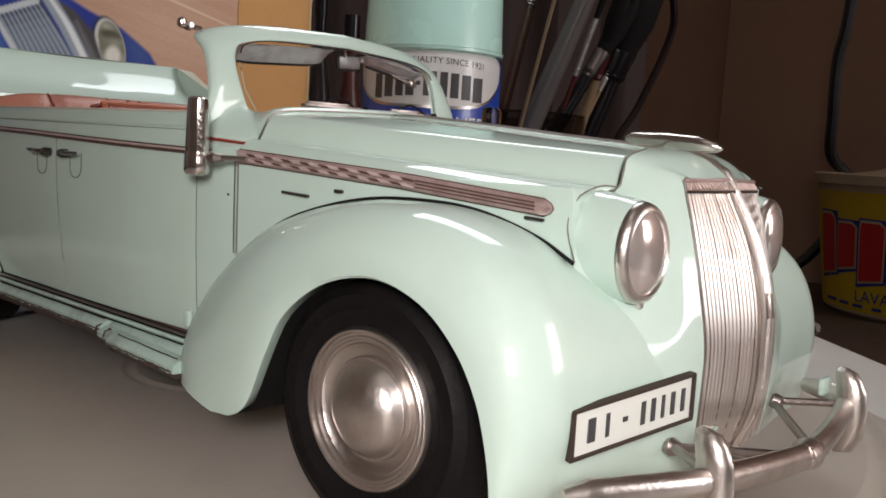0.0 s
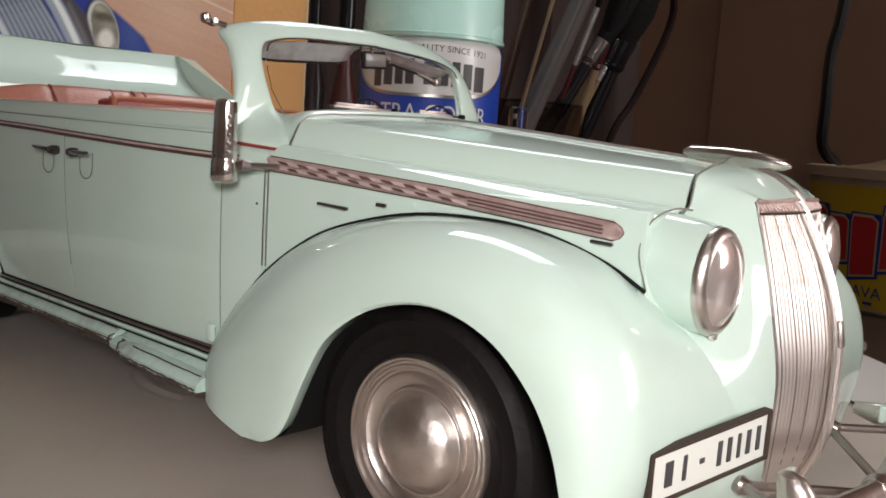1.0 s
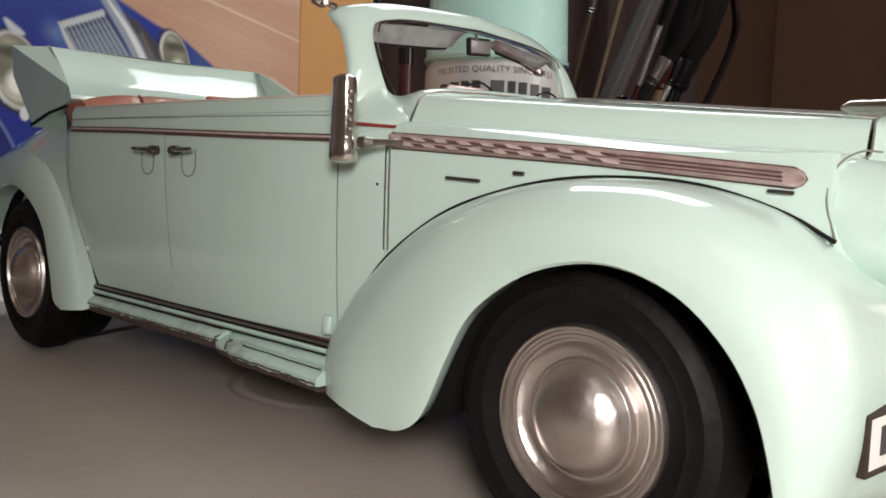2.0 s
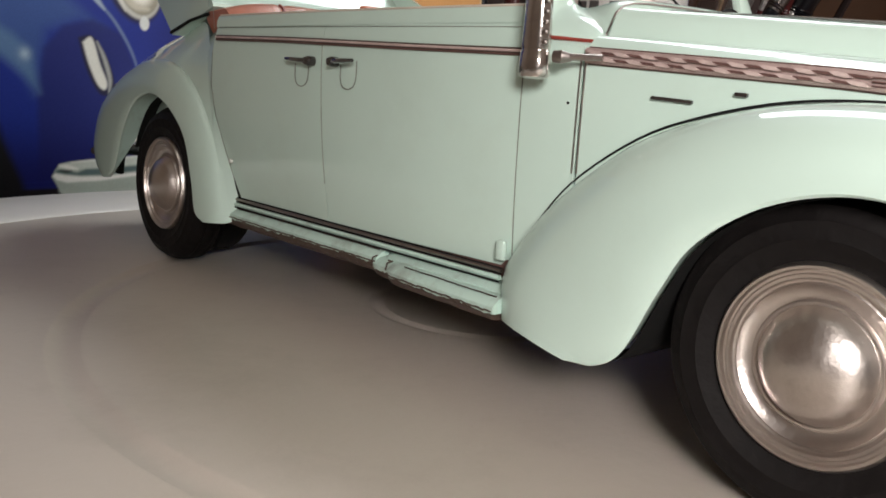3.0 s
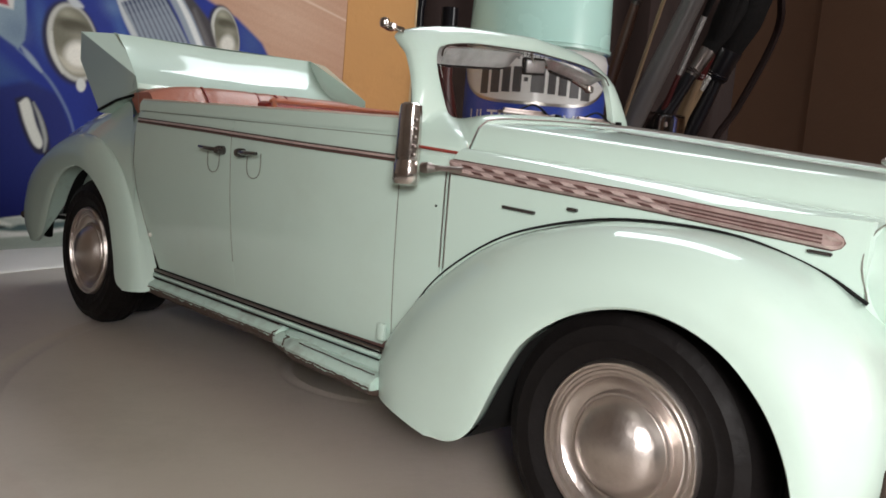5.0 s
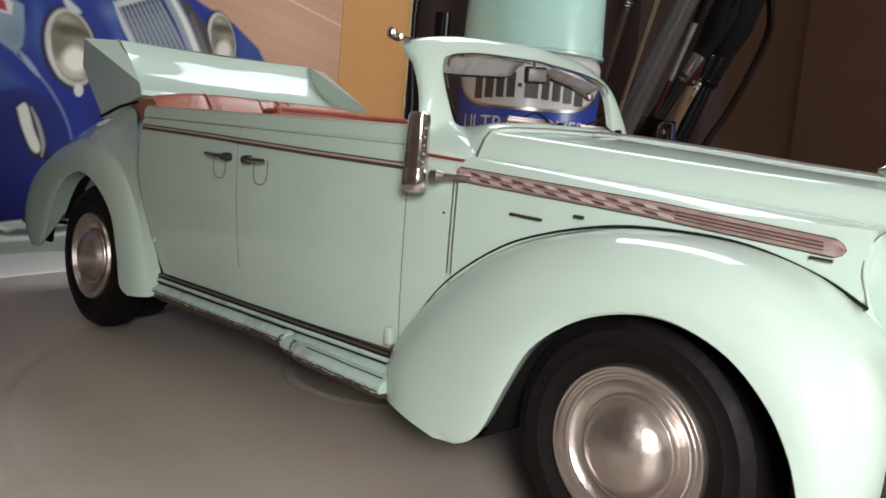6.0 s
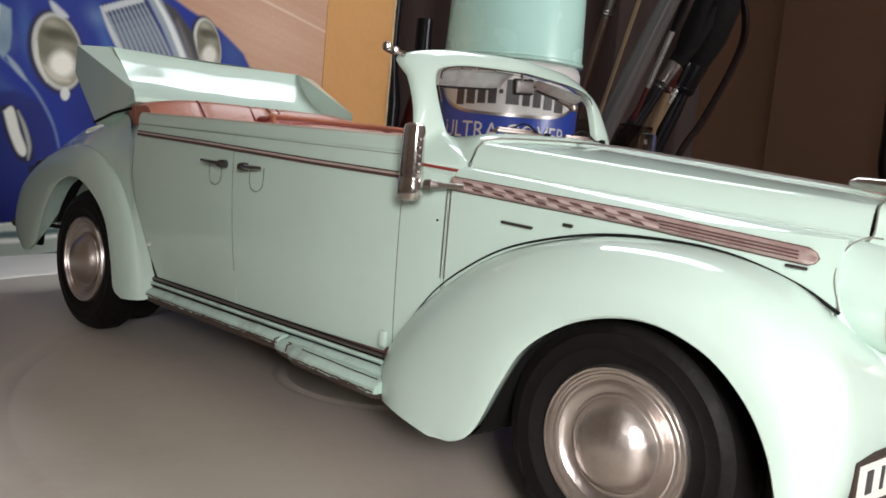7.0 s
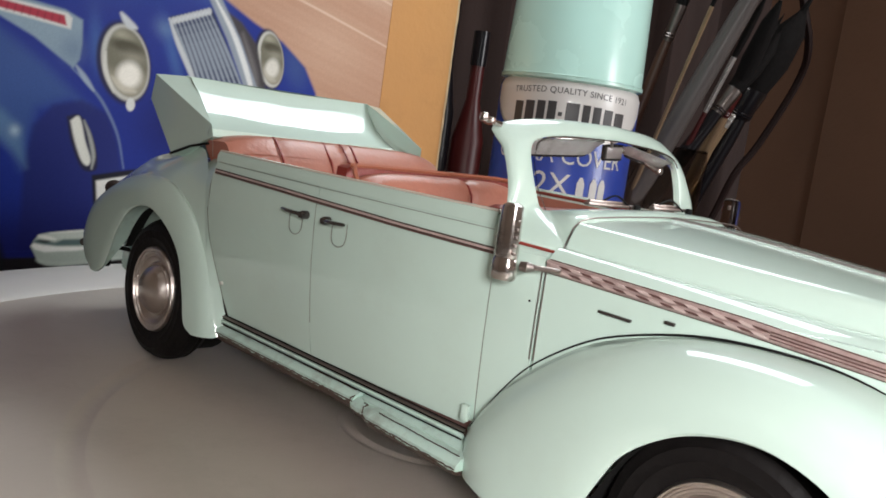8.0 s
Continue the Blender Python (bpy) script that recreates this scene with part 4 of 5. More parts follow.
def arch_liner(lip, y_lip, centre):
    """The inside of a wing, seen behind its lip, its shade given as black."""
    line = spline([(x, 0, z) for x, z in lip], 40)
    hub = Vector((centre, 0, 0.36))
    return loft([[(q.x, -y, q.z) for y, q in ((y_lip - 0.035, hub + (p - hub) * 0.992), (0.7, hub + (p - hub) * 0.985), (0.48, hub + (p - hub) * 0.97))] for p in line])


# black colour stands for the shade inside the front wings
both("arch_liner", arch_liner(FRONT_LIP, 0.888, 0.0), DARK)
both("arch_liner", loft([[(p.x, -0.825 + f * min(0.07, max(0.0, p.z - 0.36) * 0.4), p.z) for f in (0, 0.5, 1)] for p in spline([(x, 0, z) for x, z in REAR_LIP[1:9]], 40)]), MINT_WORN)
# black skins for the shade deep in the rear arches and wheel wells
both("shaded_arch_back", loft([[(p.x, -y, p.z) for y in (0.755, 0.62, 0.48)] for p in spline([(-3.635, 0, 0.48)] + [(x, 0, z) for x, z in REAR_LIP[3:9]], 40)]), DARK)
both("shaded_wheel_well", lathe([(0.0, -0.5), (0.39, -0.5), (0.39, -0.66)], (0.02, 0, 0.41), "y", 32), DARK)
both("shaded_wheel_well", lathe([(0.0, -0.5), (0.39, -0.5), (0.39, -0.66)], (-3.2, 0, 0.41), "y", 32), DARK)

both("tail_lamp", lathe([(0.0, -0.07), (0.03, -0.065), (0.045, -0.03), (0.05, 0.0), (0.035, 0.05), (0.0, 0.06)], (-4.03, -0.665, 0.75), "x", 16), UNDER)
both("wing_stay", tube([(-3.5, -0.5, 0.432), (-3.86, -0.695, 0.432), (-3.9, -0.71, 0.418), (-3.92, -0.714, 0.38), (-3.94, -0.717, 0.315)], [0.012, 0.012, 0.014, 0.018, 0.024], 8), DARK)
both("bumper_end", tube([(-4.25, -0.5, 0.42), (-4.2, -0.68, 0.42), (-4.08, -0.8, 0.42)], [0.03, 0.03, 0.022], 10), HANDLE)

# ---- hood ----
MID_Z = [(-1.1, 1.146), (-0.6, 1.136), (-0.25, 1.11), (0.0, 1.089), (0.24, 1.072), (0.48, 1.042)]
SHOULDER = [(-1.1, 1.045), (-0.78, 1.03), (-0.2, 0.992), (0.0, 0.98), (0.42, 0.957)]
STRIP_Z = [(-0.9, 0.985), (-0.768, 0.975), (-0.12, 0.94), (0.349, 0.902), (0.5, 0.89)]


def hood_row(x, x_mid):
    m, s, t, w = curve_at(MID_Z, x_mid), curve_at(SHOULDER, x), curve_at(STRIP_Z, x) + 0.02, curve_at(WIDE, x)
    ys = 0.613 - 0.224 * (x + 0.78)
    yu, zu = ys - 0.05, s + 0.082
    half = [(0, m + 0.006), (0.010, m + 0.004), (0.016, m - 0.002)]
    half += [(yu * f, m - 0.004 - (m - 0.004 - zu) * f**2.6) for f in (0.2, 0.4, 0.55, 0.7, 0.82, 0.92, 1.0)]
    half += [(ys - 0.036, s + 0.07), (ys - 0.024, s + 0.054), (ys - 0.014, s + 0.034), (ys - 0.006, s + 0.014), (ys, s + 0.003), (ys + 0.007, s - 0.002)]
    half += [(ys + (w - ys) * f, s + (t - s) * f + 0.019 * math.sin(math.pi * f) - 0.003 * (1 - f)) for f in (0.25, 0.45, 0.65, 0.82, 0.93)]
    half += [(w + 0.001, t), (w + 0.002, t - 0.05)]
    out = []
    for y, z in half:
        f = max(0.0, 1 - y / (ys + 0.01))
        out.append((x + (x_mid - x) * f, y, z))
    return [(px, y, z) for px, y, z in out[::-1]] + [(px, -y, z) for px, y, z in out[1:]]


part("hood", thick([hood_row(-0.77 + 1.18 * i / 30, -0.77 + 1.12 * i / 30) for i in range(31)], (0, 0, -0.02)), MINT, car)
part("hood_spine", tube([(x, 0, curve_at(MID_Z, x) + 0.005) for x in [-0.76 + 1.0 * k / 20 for k in range(21)]], 0.009, 6), SILVER, car)


# side trim with its pressed louvre pattern
def strip_point(x, dz, out):
    z = curve_at(STRIP_Z, x)
    return (x, side_y(x, min(z, 0.95)) - out, z + dz)


strip = loft([[strip_point(x, dz, out) for dz, out in ((0.021, 0.0), (0.02, 0.012), (0.012, 0.018), (0.004, 0.013), (-0.004, 0.013), (-0.012, 0.018), (-0.02, 0.012), (-0.021, 0.0))] for x in [-0.765 + 1.1 * k / 40 for k in range(41)]], cap=True)
nose = loft([[strip_point(0.335 + 0.03 * math.sin(a), 0.02 * math.cos(a) * s, o) for s, o in ((1, 0.0), (1, 0.014), (0.5, 0.018), (0, 0.014))] for a in [math.pi * k / 12 for k in range(13)]])
for ob in both("hood_trim", join(strip, nose), TRIM, None, "worn pinkish chrome hood trim"):
    side = 1 if ob.data.vertices[0].co.y < 0 else -1
    for k in range(18):
        for row in (0, 1):
            dark = (k + row) % 2
            x = -0.755 + 0.0385 * k
            dz = 0.008 - 0.016 * row
            n, h = (0.05, 0.0034) if dark else (0.048, 0.0052)
            pts = [strip_point(x + n * dx, dz + h * d, 0.016) for dx, d in ((-0.08, 0.9), (0.25, -0.7), (0.75, -1.1), (1.08, -0.9), (0.75, 0.7), (0.25, 1.1))]
            pts += [(p[0], p[1] - (0.004 if dark else 0.006), p[2]) for p in pts]
            shape = (pts, [(0, 1, 2, 3, 4, 5), (6, 7, 8, 9, 10, 11)] + [(i, (i + 1) % 6, (i + 1) % 6 + 6, i + 6) for i in range(6)])
            part("louvre", shape if side == 1 else flip(shape), TRIM_DARK if dark else PALE_TRIM, ob)
    for dz in (-0.009, 0.0, 0.009):
        line = tube([strip_point(-0.05 + 0.37 * k / 10, dz, 0.0165) for k in range(11)], 0.0022, 5)
        part("trim_groove", line if side == 1 else flip(line), TRIM_DARK, ob)
    rim = tube([strip_point(x, dz, 0.006) for x, dz in [(-0.76 + 1.1 * k / 20, 0.021) for k in range(21)] + [(0.358, 0.012), (0.366, 0.0), (0.358, -0.012)] + [(0.34 - 1.1 * k / 20, -0.021) for k in range(21)]], 0.0028, 5)
    part("trim_rim", rim if side == 1 else flip(rim), TRIM_DARK, ob)
for x, z, w, h in ((-0.51, 0.872, 0.112, 0.01), (-0.335, 0.893, 0.032, 0.011), (0.315, 0.872, 0.056, 0.009)):
    y = side_y(x, z)
    both("vent_slot", block((x, y - 0.006, z), (w, 0.014, h), 0.003, (0, 3, 7.0)), HANDLE)
for x in (-0.785, -0.77):
    both("cowl_beading", tube([(x, side_y(x, z) - 0.003, z) for z in (0.66, 0.72, 0.8, 0.9, 0.965)], 0.0026, 5), DULL)
part("paint_fleck", lathe([(0.0, -0.004), (0.004, -0.002), (0.004, 0.004)], (-0.815, side_y(-0.815, 0.848) - 0.003, 0.848), "y", 8), DARK, car)

# ---- nose, grille, lamps ----
GRILLE_EDGE = [(0.618, 0.205, 0.25), (0.63, 0.22, 0.41), (0.632, 0.222, 0.56), (0.607, 0.222, 0.7), (0.574, 0.221, 0.84), (0.53, 0.215, 0.985)]
GRILLE_MID = [(0.635, 0, 0.23), (0.694, 0, 0.39), (0.702, 0, 0.57), (0.69, 0, 0.69), (0.645, 0, 0.83), (0.558, 0, 0.99)]
edge, mid = spline(GRILLE_EDGE, 26), spline(GRILLE_MID, 26)
grille = part("grille", loft([[Vector((e.x + 0.002, -e.y, e.z)), Vector((m.x + 0.002, 0, m.z)), Vector((e.x + 0.002, e.y, e.z))] for e, m in zip(edge, mid)]), GRILLE, car, "tall chrome grille of fine upright bars")
for side in (-1, 1):
    for k in range(17):
        f = (k + 0.5) / 17
        line = [Vector((m.x + (e.x - m.x) * f, side * e.y * f, m.z + (e.z - m.z) * f)) for e, m in list(zip(edge, mid))[:-1]]
        part("grille_bar", tube(line, 0.0034, 6), DULL if k % 4 == 3 else GRILLE, grille)
    part("grille_frame", tube([(e.x, side * e.y, e.z) for e in edge], 0.006, 6), SATIN, grille)
    lo, lm = edge[-1].lerp(edge[-2], 0.95), mid[-1].lerp(mid[-2], 0.95)
    top_e, top_m = edge[-1], mid[-1]
    part("header_plate", thick([[(top_m.x + 0.006, 0, top_m.z - 0.003), (top_e.x + 0.006, side * top_e.y, top_e.z - 0.003)], [(lm.x + 0.009, 0, lm.z + 0.002), (lo.x + 0.009, side * lo.y, lo.z + 0.002)]], (-0.006, 0, 0)), SATIN, grille)
    for k in range(14):
        f = (k + 0.5) / 14
        hi, low = top_m.lerp(top_e, f), lm.lerp(lo, f)
        part("header_fin", tube([(hi.x + 0.007, side * hi.y, hi.z - 0.006), (low.x + 0.01, side * low.y, low.z + 0.006)], 0.0026, 5), PALE_TRIM, grille)
    part("header_line", tube([(lm.x + 0.008, 0, lm.z), (lo.x + 0.008, side * lo.y, lo.z)], 0.0032, 6), UNDER, grille)
    part("header_bar", tube([(mid[-1].x + 0.004, 0, mid[-1].z), (edge[-1].x + 0.004, side * edge[-1].y, edge[-1].z)], 0.006, 6), TRIM, grille)
part("grille_ridge", tube(spline([(m.x + 0.003, 0, m.z + 0.002) for m in mid[::5]] + [(0.53, 0, 1.02), (0.48, 0, 1.048), (0.42, 0, 1.066), (0.35, 0, 1.078)], 48), 0.01, 8), SATIN, grille)
for dy in (-0.026, 0.026):
    part("ridge_rib", tube([(m.x + 0.002, dy, m.z - 0.004) for m in mid], 0.006, 6), GRILLE, grille)
part("badge", block((0.702, 0.0, 0.66), (0.016, 0.03, 0.07), 0.007, (0, -10, 0)), SATIN, grille)

INNER = [(0.618, 0.205, 0.235), (0.632, 0.224, 0.41), (0.634, 0.226, 0.56), (0.609, 0.226, 0.7), (0.576, 0.225, 0.84), (0.532, 0.218, 0.982), (0.538, 0.17, 0.988), (0.545, 0.12, 0.992), (0.558, 0.0, 0.996)]
MIDDLE = [(0.605, 0.27, 0.235), (0.623, 0.295, 0.41), (0.614, 0.31, 0.56), (0.574, 0.32, 0.7), (0.53, 0.31, 0.85), (0.485, 0.27, 0.99), (0.476, 0.225, 1.022), (0.47, 0.14, 1.045), (0.47, 0.0, 1.052)]
OUTER = [(0.55, 0.37, 0.235), (0.578, 0.44, 0.41), (0.55, 0.495, 0.57), (0.435, 0.53, 0.72), (0.41, 0.5, 0.86), (0.417, 0.347, 0.957), (0.41, 0.308, 1.03), (0.392, 0.2, 1.058), (0.355, 0.0, 1.075)]
rows = [spline([(x, -y, z) for x, y, z in line], 40) for line in (INNER, MIDDLE, OUTER)]
cross = [spline([a, b, c], 9) for a, b, c in zip(*rows)]
both("nose_panel", loft(cross), MINT)
both("hood_front_seam", tube(spline([(0.40, -0.4, 0.945), (0.417, -0.347, 0.958), (0.416, -0.325, 1.0), (0.408, -0.295, 1.038), (0.395, -0.2, 1.06), (0.375, -0.1, 1.074), (0.36, -0.02, 1.08)], 24), 0.003, 6), SEAM)
orn = [(0.225, 0.012, 1.112), (0.25, 0.026, 1.116), (0.36, 0.034, 1.113), (0.46, 0.03, 1.106), (0.51, 0.02, 1.098), (0.53, 0.005, 1.092)]
part("hood_ornament", loft([[(x, w * math.cos(a), z - 0.016 + (0.018 if math.sin(a) > 0 else 0.03) * min(1, w / 0.03) * math.sin(a)) for a in [2 * math.pi * k / 16 for k in range(16)]] for x, w, z in orn], ring=True, cap=True), CHROME, car)
part("ornament_foot", block((0.34, 0, 1.078), (0.16, 0.02, 0.03), 0.006), TRIM, car)

LAMP = (-0.415, 0.805)


def oval_lamp(profile, side, n=40):
    """A turned lamp part, narrower across than up."""
    pts, faces = lathe(profile, (0, 0, 0), "x", n)
    return [(p[0] + 0.05 * p[1] * side - (0.03 if side < 0 else 0), LAMP[0] * side + p[1] * 0.72, LAMP[1] + p[2] * 0.9) for p in pts], faces


for side in (1, -1):
    pts, faces = oval_lamp([(0.165, 0.34), (0.162, 0.42), (0.152, 0.49), (0.143, 0.532)], side)
    pts = [(x, LAMP[0] * side + (y - LAMP[0] * side) * (1 if z > LAMP[1] else 1 - 0.9 * (0.532 - x)), z if z > LAMP[1] else LAMP[1] + (z - LAMP[1]) * (1 - 1.8 * (0.532 - x))) for x, y, z in pts]
    pod = part("lamp_pod", (pts, faces), MINT, car)
    part("bezel", oval_lamp([(0.138, 0.525), (0.142, 0.534), (0.141, 0.544), (0.134, 0.554), (0.125, 0.56), (0.118, 0.561), (0.114, 0.556)], side), SATIN, pod, "chrome lamp ring")
    part("lens", oval_lamp([(0.115, 0.555), (0.1, 0.564), (0.08, 0.571), (0.05, 0.577), (0.025, 0.579), (0.0, 0.58)], side), LENS, pod, "silvered lamp lens")
    part("lamp_clip", block((0.545 if side > 0 else 0.515, LAMP[0] * side, LAMP[1] - 0.126), (0.018, 0.016, 0.022), 0.005), SATIN, pod)
both("lamp_seam", tube(spline([(0.425, -0.535, 0.775), (0.405, -0.545, 0.86), (0.415, -0.525, 0.93), (0.44, -0.47, 0.962), (0.47, -0.43, 0.963)], 20), 0.0024, 5), SEAM)

# number plate: the characters are plain bars
ax, ay, px, py = 0.104, 0.374, 0.963, -0.268
n_ = math.hypot(ax, ay)
ax, ay = ax / n_, ay / n_


def plate_at(u, v, out):
    return (0.612 + ax * u + px * out, -0.498 + ay * u + py * out, 0.4416 + 0.141 * u + v * 0.93)


def plate_slab(u0, u1, v0, v1, d0, d1):
    pts = [plate_at(u, v, d) for d in (d0, d1) for u, v in ((u0, v0), (u1, v0), (u1, v1), (u0, v1))]
    return pts, [(0, 1, 2, 3), (4, 5, 6, 7), (0, 1, 5, 4), (1, 2, 6, 5), (2, 3, 7, 6), (3, 0, 4, 7)]


plate = part("number_plate", plate_slab(-0.215, 0.16, -0.062, 0.062, 0.0, 0.016), P_WHITE, car, "white number plate in a dark frame")
for u0, u1, v0, v1 in ((-0.22, 0.163, 0.055, 0.064), (-0.22, 0.163, -0.064, -0.055), (-0.222, -0.211, -0.06, 0.06), (0.155, 0.165, -0.06, 0.06)):
    part("plate_frame", plate_slab(u0, u1, v0, v1, 0.0, 0.022), UNDER, plate)
for u, w, h in ((-0.16, 0.026, 0.03), (-0.112, 0.012, 0.03), (-0.058, 0.016, 0.006), (-0.002, 0.015, 0.03), (0.03, 0.015, 0.03), (0.062, 0.011, 0.03), (0.094, 0.015, 0.03), (0.128, 0.014, 0.03)):
    part("plate_bar", plate_slab(u - w * 0.42, u + w * 0.42, -h, h, 0.014, 0.019), INK, plate)

# bumper
bar_path = spline([(0.64, -0.84, 0.325), (0.68, -0.76, 0.325), (0.75, -0.6, 0.32), (0.79, -0.46, 0.312), (0.828, -0.18, 0.295), (0.84, 0.0, 0.288), (0.828, 0.18, 0.295), (0.79, 0.42, 0.312), (0.75, 0.52, 0.32), (0.69, 0.57, 0.325), (0.61, 0.58, 0.33)], 50)
bumper = part("front_bumper", tube(bar_path, [0.018 + 0.012 * min(1, k / 4, (49 - k) / 4) for k in range(50)], 12, 1.2), SATIN, car, "chrome bumper bar with upright guards")
for side in (-1, 1):
    y = side * 0.465
    guard = loft([[(0.77 + dx + 0.045 * math.cos(a) * s, y + 0.03 * math.sin(a) * s, z) for a in [2 * math.pi * k / 14 for k in range(14)]] for z, s, dx in ((0.17, 0.25, 0.0), (0.18, 0.7, 0.01), (0.23, 1.0, 0.025), (0.3, 1.05, 0.03), (0.36, 1.0, 0.026), (0.4, 0.9, 0.015), (0.425, 0.7, 0.004), (0.437, 0.2, -0.004))], ring=True, cap=True)
    part("bumper_guard", guard, SATIN, bumper)
    part("bracket", tube([(0.62, side * 0.33, 0.32), (0.76, side * 0.44, 0.325)], 0.012, 8), DULL, bumper)
    part("bracket", tube([(0.62, side * 0.32, 0.315), (0.83, side * 0.05, 0.29)], 0.012, 8), DULL, bumper)
    part("bracket_boss", lathe([(0, -0.024), (0.018, -0.02), (0.025, 0.0), (0.018, 0.02), (0, 0.024)], (0.62, side * 0.33, 0.318), "x", 16), DULL, bumper)
    if side == 1:
        part("bar_boss", lathe([(0, -0.04), (0.036, -0.036), (0.043, 0.0), (0.036, 0.036), (0, 0.04)], (0.84, 0.0, 0.288), "y", 18), SATIN, bumper)
    part("guard_clip", block((0.74, side * 0.39, 0.385), (0.015, 0.07, 0.05), 0.004), MINT_WORN, bumper)


# ---- wheels ----
def wheel(x, side, steer=0.0):
    c = (x, -0.795 * side, 0.352)
    n = -side
    t = part("tyre", lathe([(0.19, 0.0), (0.225, 0.012 * n), (0.262, 0.026 * n), (0.268, 0.024 * n), (0.3, 0.026 * n), (0.305, 0.021 * n), (0.332, 0.010 * n), (0.336, 0.002 * n), (0.352, -0.02 * n), (0.36, -0.04 * n), (0.356, -0.05 * n), (0.362, -0.06 * n), (0.362, -0.09 * n), (0.356, -0.1 * n), (0.36, -0.115 * n), (0.34, -0.15 * n), (0.3, -0.175 * n), (0.2, -0.17 * n)], c, "y", 72, steer), RUBBER, car, "black rubber tyre")
    part("rim", lathe([(0.217, 0.008 * n), (0.214, 0.022 * n), (0.209, 0.027 * n), (0.203, 0.026 * n), (0.199, 0.017 * n), (0.194, 0.016 * n), (0.19, 0.02 * n), (0.184, 0.019 * n), (0.18, 0.011 * n), (0.175, 0.009 * n), (0.171, 0.011 * n), (0.164, 0.004 * n), (0.15, -0.003 * n), (0.135, -0.005 * n), (0.0, -0.006 * n)], c, "y", 72, steer), SATIN, t, "ridged chrome rim")
    part("hubcap", lathe([(0.139, -0.006 * n), (0.138, 0.004 * n), (0.134, 0.009 * n), (0.129, 0.009 * n), (0.126, 0.006 * n), (0.123, 0.009 * n), (0.113, 0.03 * n), (0.095, 0.047 * n), (0.07, 0.06 * n), (0.043, 0.069 * n), (0.018, 0.073 * n), (0.0, 0.074 * n)], c, "y", 60, steer), SATIN, t, "domed chrome hubcap")


for x, steer in ((0.0, 3.0), (-3.155, 0.0)):
    for side in (1, -1):
        wheel(x, side, steer)
part("front_axle", tube([(0, -0.7, 0.352), (0, 0.7, 0.352)], 0.03), UNDER, car)
part("rear_axle", tube([(-3.155, -0.7, 0.352), (-3.155, 0.7, 0.352)], 0.03), UNDER, car)


# ---- running boards ----
def reach(x, x0, x1, y0, y1):
    """How far a board stands out: straight, with a rounded rear corner."""
    f = min(1.0, (x - x0) / 0.07)
    return y0 + (y1 - y0) * (x - x0) / (x1 - x0) - 0.035 * (1 - (1 - (1 - f) ** 2) ** 0.5)


def board(x0, x1, y0, y1, top, n=80, seed=0.0, deep=0.06):
    """A rounded, chipped board along the sill; y0 and y1: its reach at either end."""
    rows = []
    for k in range(n + 1):
        x = x0 + (x1 - x0) * k / n
        y = reach(x, x0, x1, y0, y1)
        chip = 0.005 * noise.noise((x * 9, seed, 0)) + 0.006 * noise.noise((x * 41, seed, 2)) + 0.004 * noise.noise((x * 110, seed, 4))
        rows.append([(x, -0.64, top - 0.006), (x, -y + 0.05, top), (x, -y + 0.024, top - 0.006), (x, -y + 0.006, top - 0.02), (x, -y, top - deep * 0.6), (x, -y + 0.002 + chip * 0.5, top - deep + chip), (x, -y + 0.014, top - deep - 0.002 + chip), (x, -0.62, top - deep)])
    return loft(rows, ring=True, cap=True)


def board_edge(x0, x1, y0, y1, z, n=40, seed=0.0):
    """The brown underside that shows below the chipped paint."""
    rows = []
    for k in range(n + 1):
        x = x0 + (x1 - x0) * k / n
        y = reach(x, x0, x1, y0, y1)
        c = 0.004 * noise.noise((x * 13, seed, 7))
        rows.append([(x, -0.63, z + 0.026), (x, -y + 0.004, z + 0.026), (x, -y + 0.004, z + 0.01), (x, -y + 0.016, z - 0.006 + c), (x, -y + 0.04, z - 0.012), (x, -0.63, z - 0.012)])
    return loft(rows, ring=True, cap=True)


both("running_board", board(-2.67, -1.54, 0.772, 0.768, 0.316, deep=0.044), MINT_WORN, None, "mint running board with chipped edges")
both("running_board", board(-1.54, -0.9, 0.752, 0.775, 0.318, 40, 3.0, 0.03), MINT_WORN)
both("broken_step", board(-1.56, -1.43, 0.79, 0.797, 0.296, 14, 4.0, 0.035), MINT_WORN)
both("board_step", board(-1.45, -0.905, 0.812, 0.836, 0.297, 48, 5.0, 0.044), MINT_WORN)
for x0, x1, y0, y1, top in ((-2.66, -1.55, 0.772, 0.768, 0.317), (-1.555, -1.44, 0.792, 0.797, 0.297), (-1.44, -0.91, 0.814, 0.836, 0.298)):
    both("board_edge_line", tube([(x, -reach(x, x0, x1, y0, y1) + 0.028 + 0.004 * noise.noise((x * 30, x0, 1)), top - 0.002) for x in [x0 + 0.08 + (x1 - x0 - 0.09) * k / 24 for k in range(25)]], 0.0024, 5), UNDER)
for x0, x1, y0, y1, z in ((-2.665, -1.545, 0.772, 0.768, 0.276), (-1.445, -0.91, 0.812, 0.836, 0.257)):
    both("chipped_edge", tube([(x, -reach(x, x0, x1, y0, y1) - 0.001 + 0.002 * noise.noise((x * 90, x0, 5)), z + 0.002 + 0.0035 * noise.noise((x * 61, x0, 9))) for x in [x0 + (x1 - x0) * k / 70 for k in range(71)]], [0.0025 + 0.0022 * abs(noise.noise((k * 0.7, x0, 2))) for k in range(71)], 5), BARE)
for x, y, z in ((-1.548, 0.79, 0.297), (-1.44, 0.812, 0.298)):
    both("step_outline", tube([(x + 0.002, -y + 0.035, z + 0.001), (x + 0.002, -y + 0.012, z - 0.004), (x + 0.012, -y - 0.001, z - 0.024)], 0.003, 5), BARE)
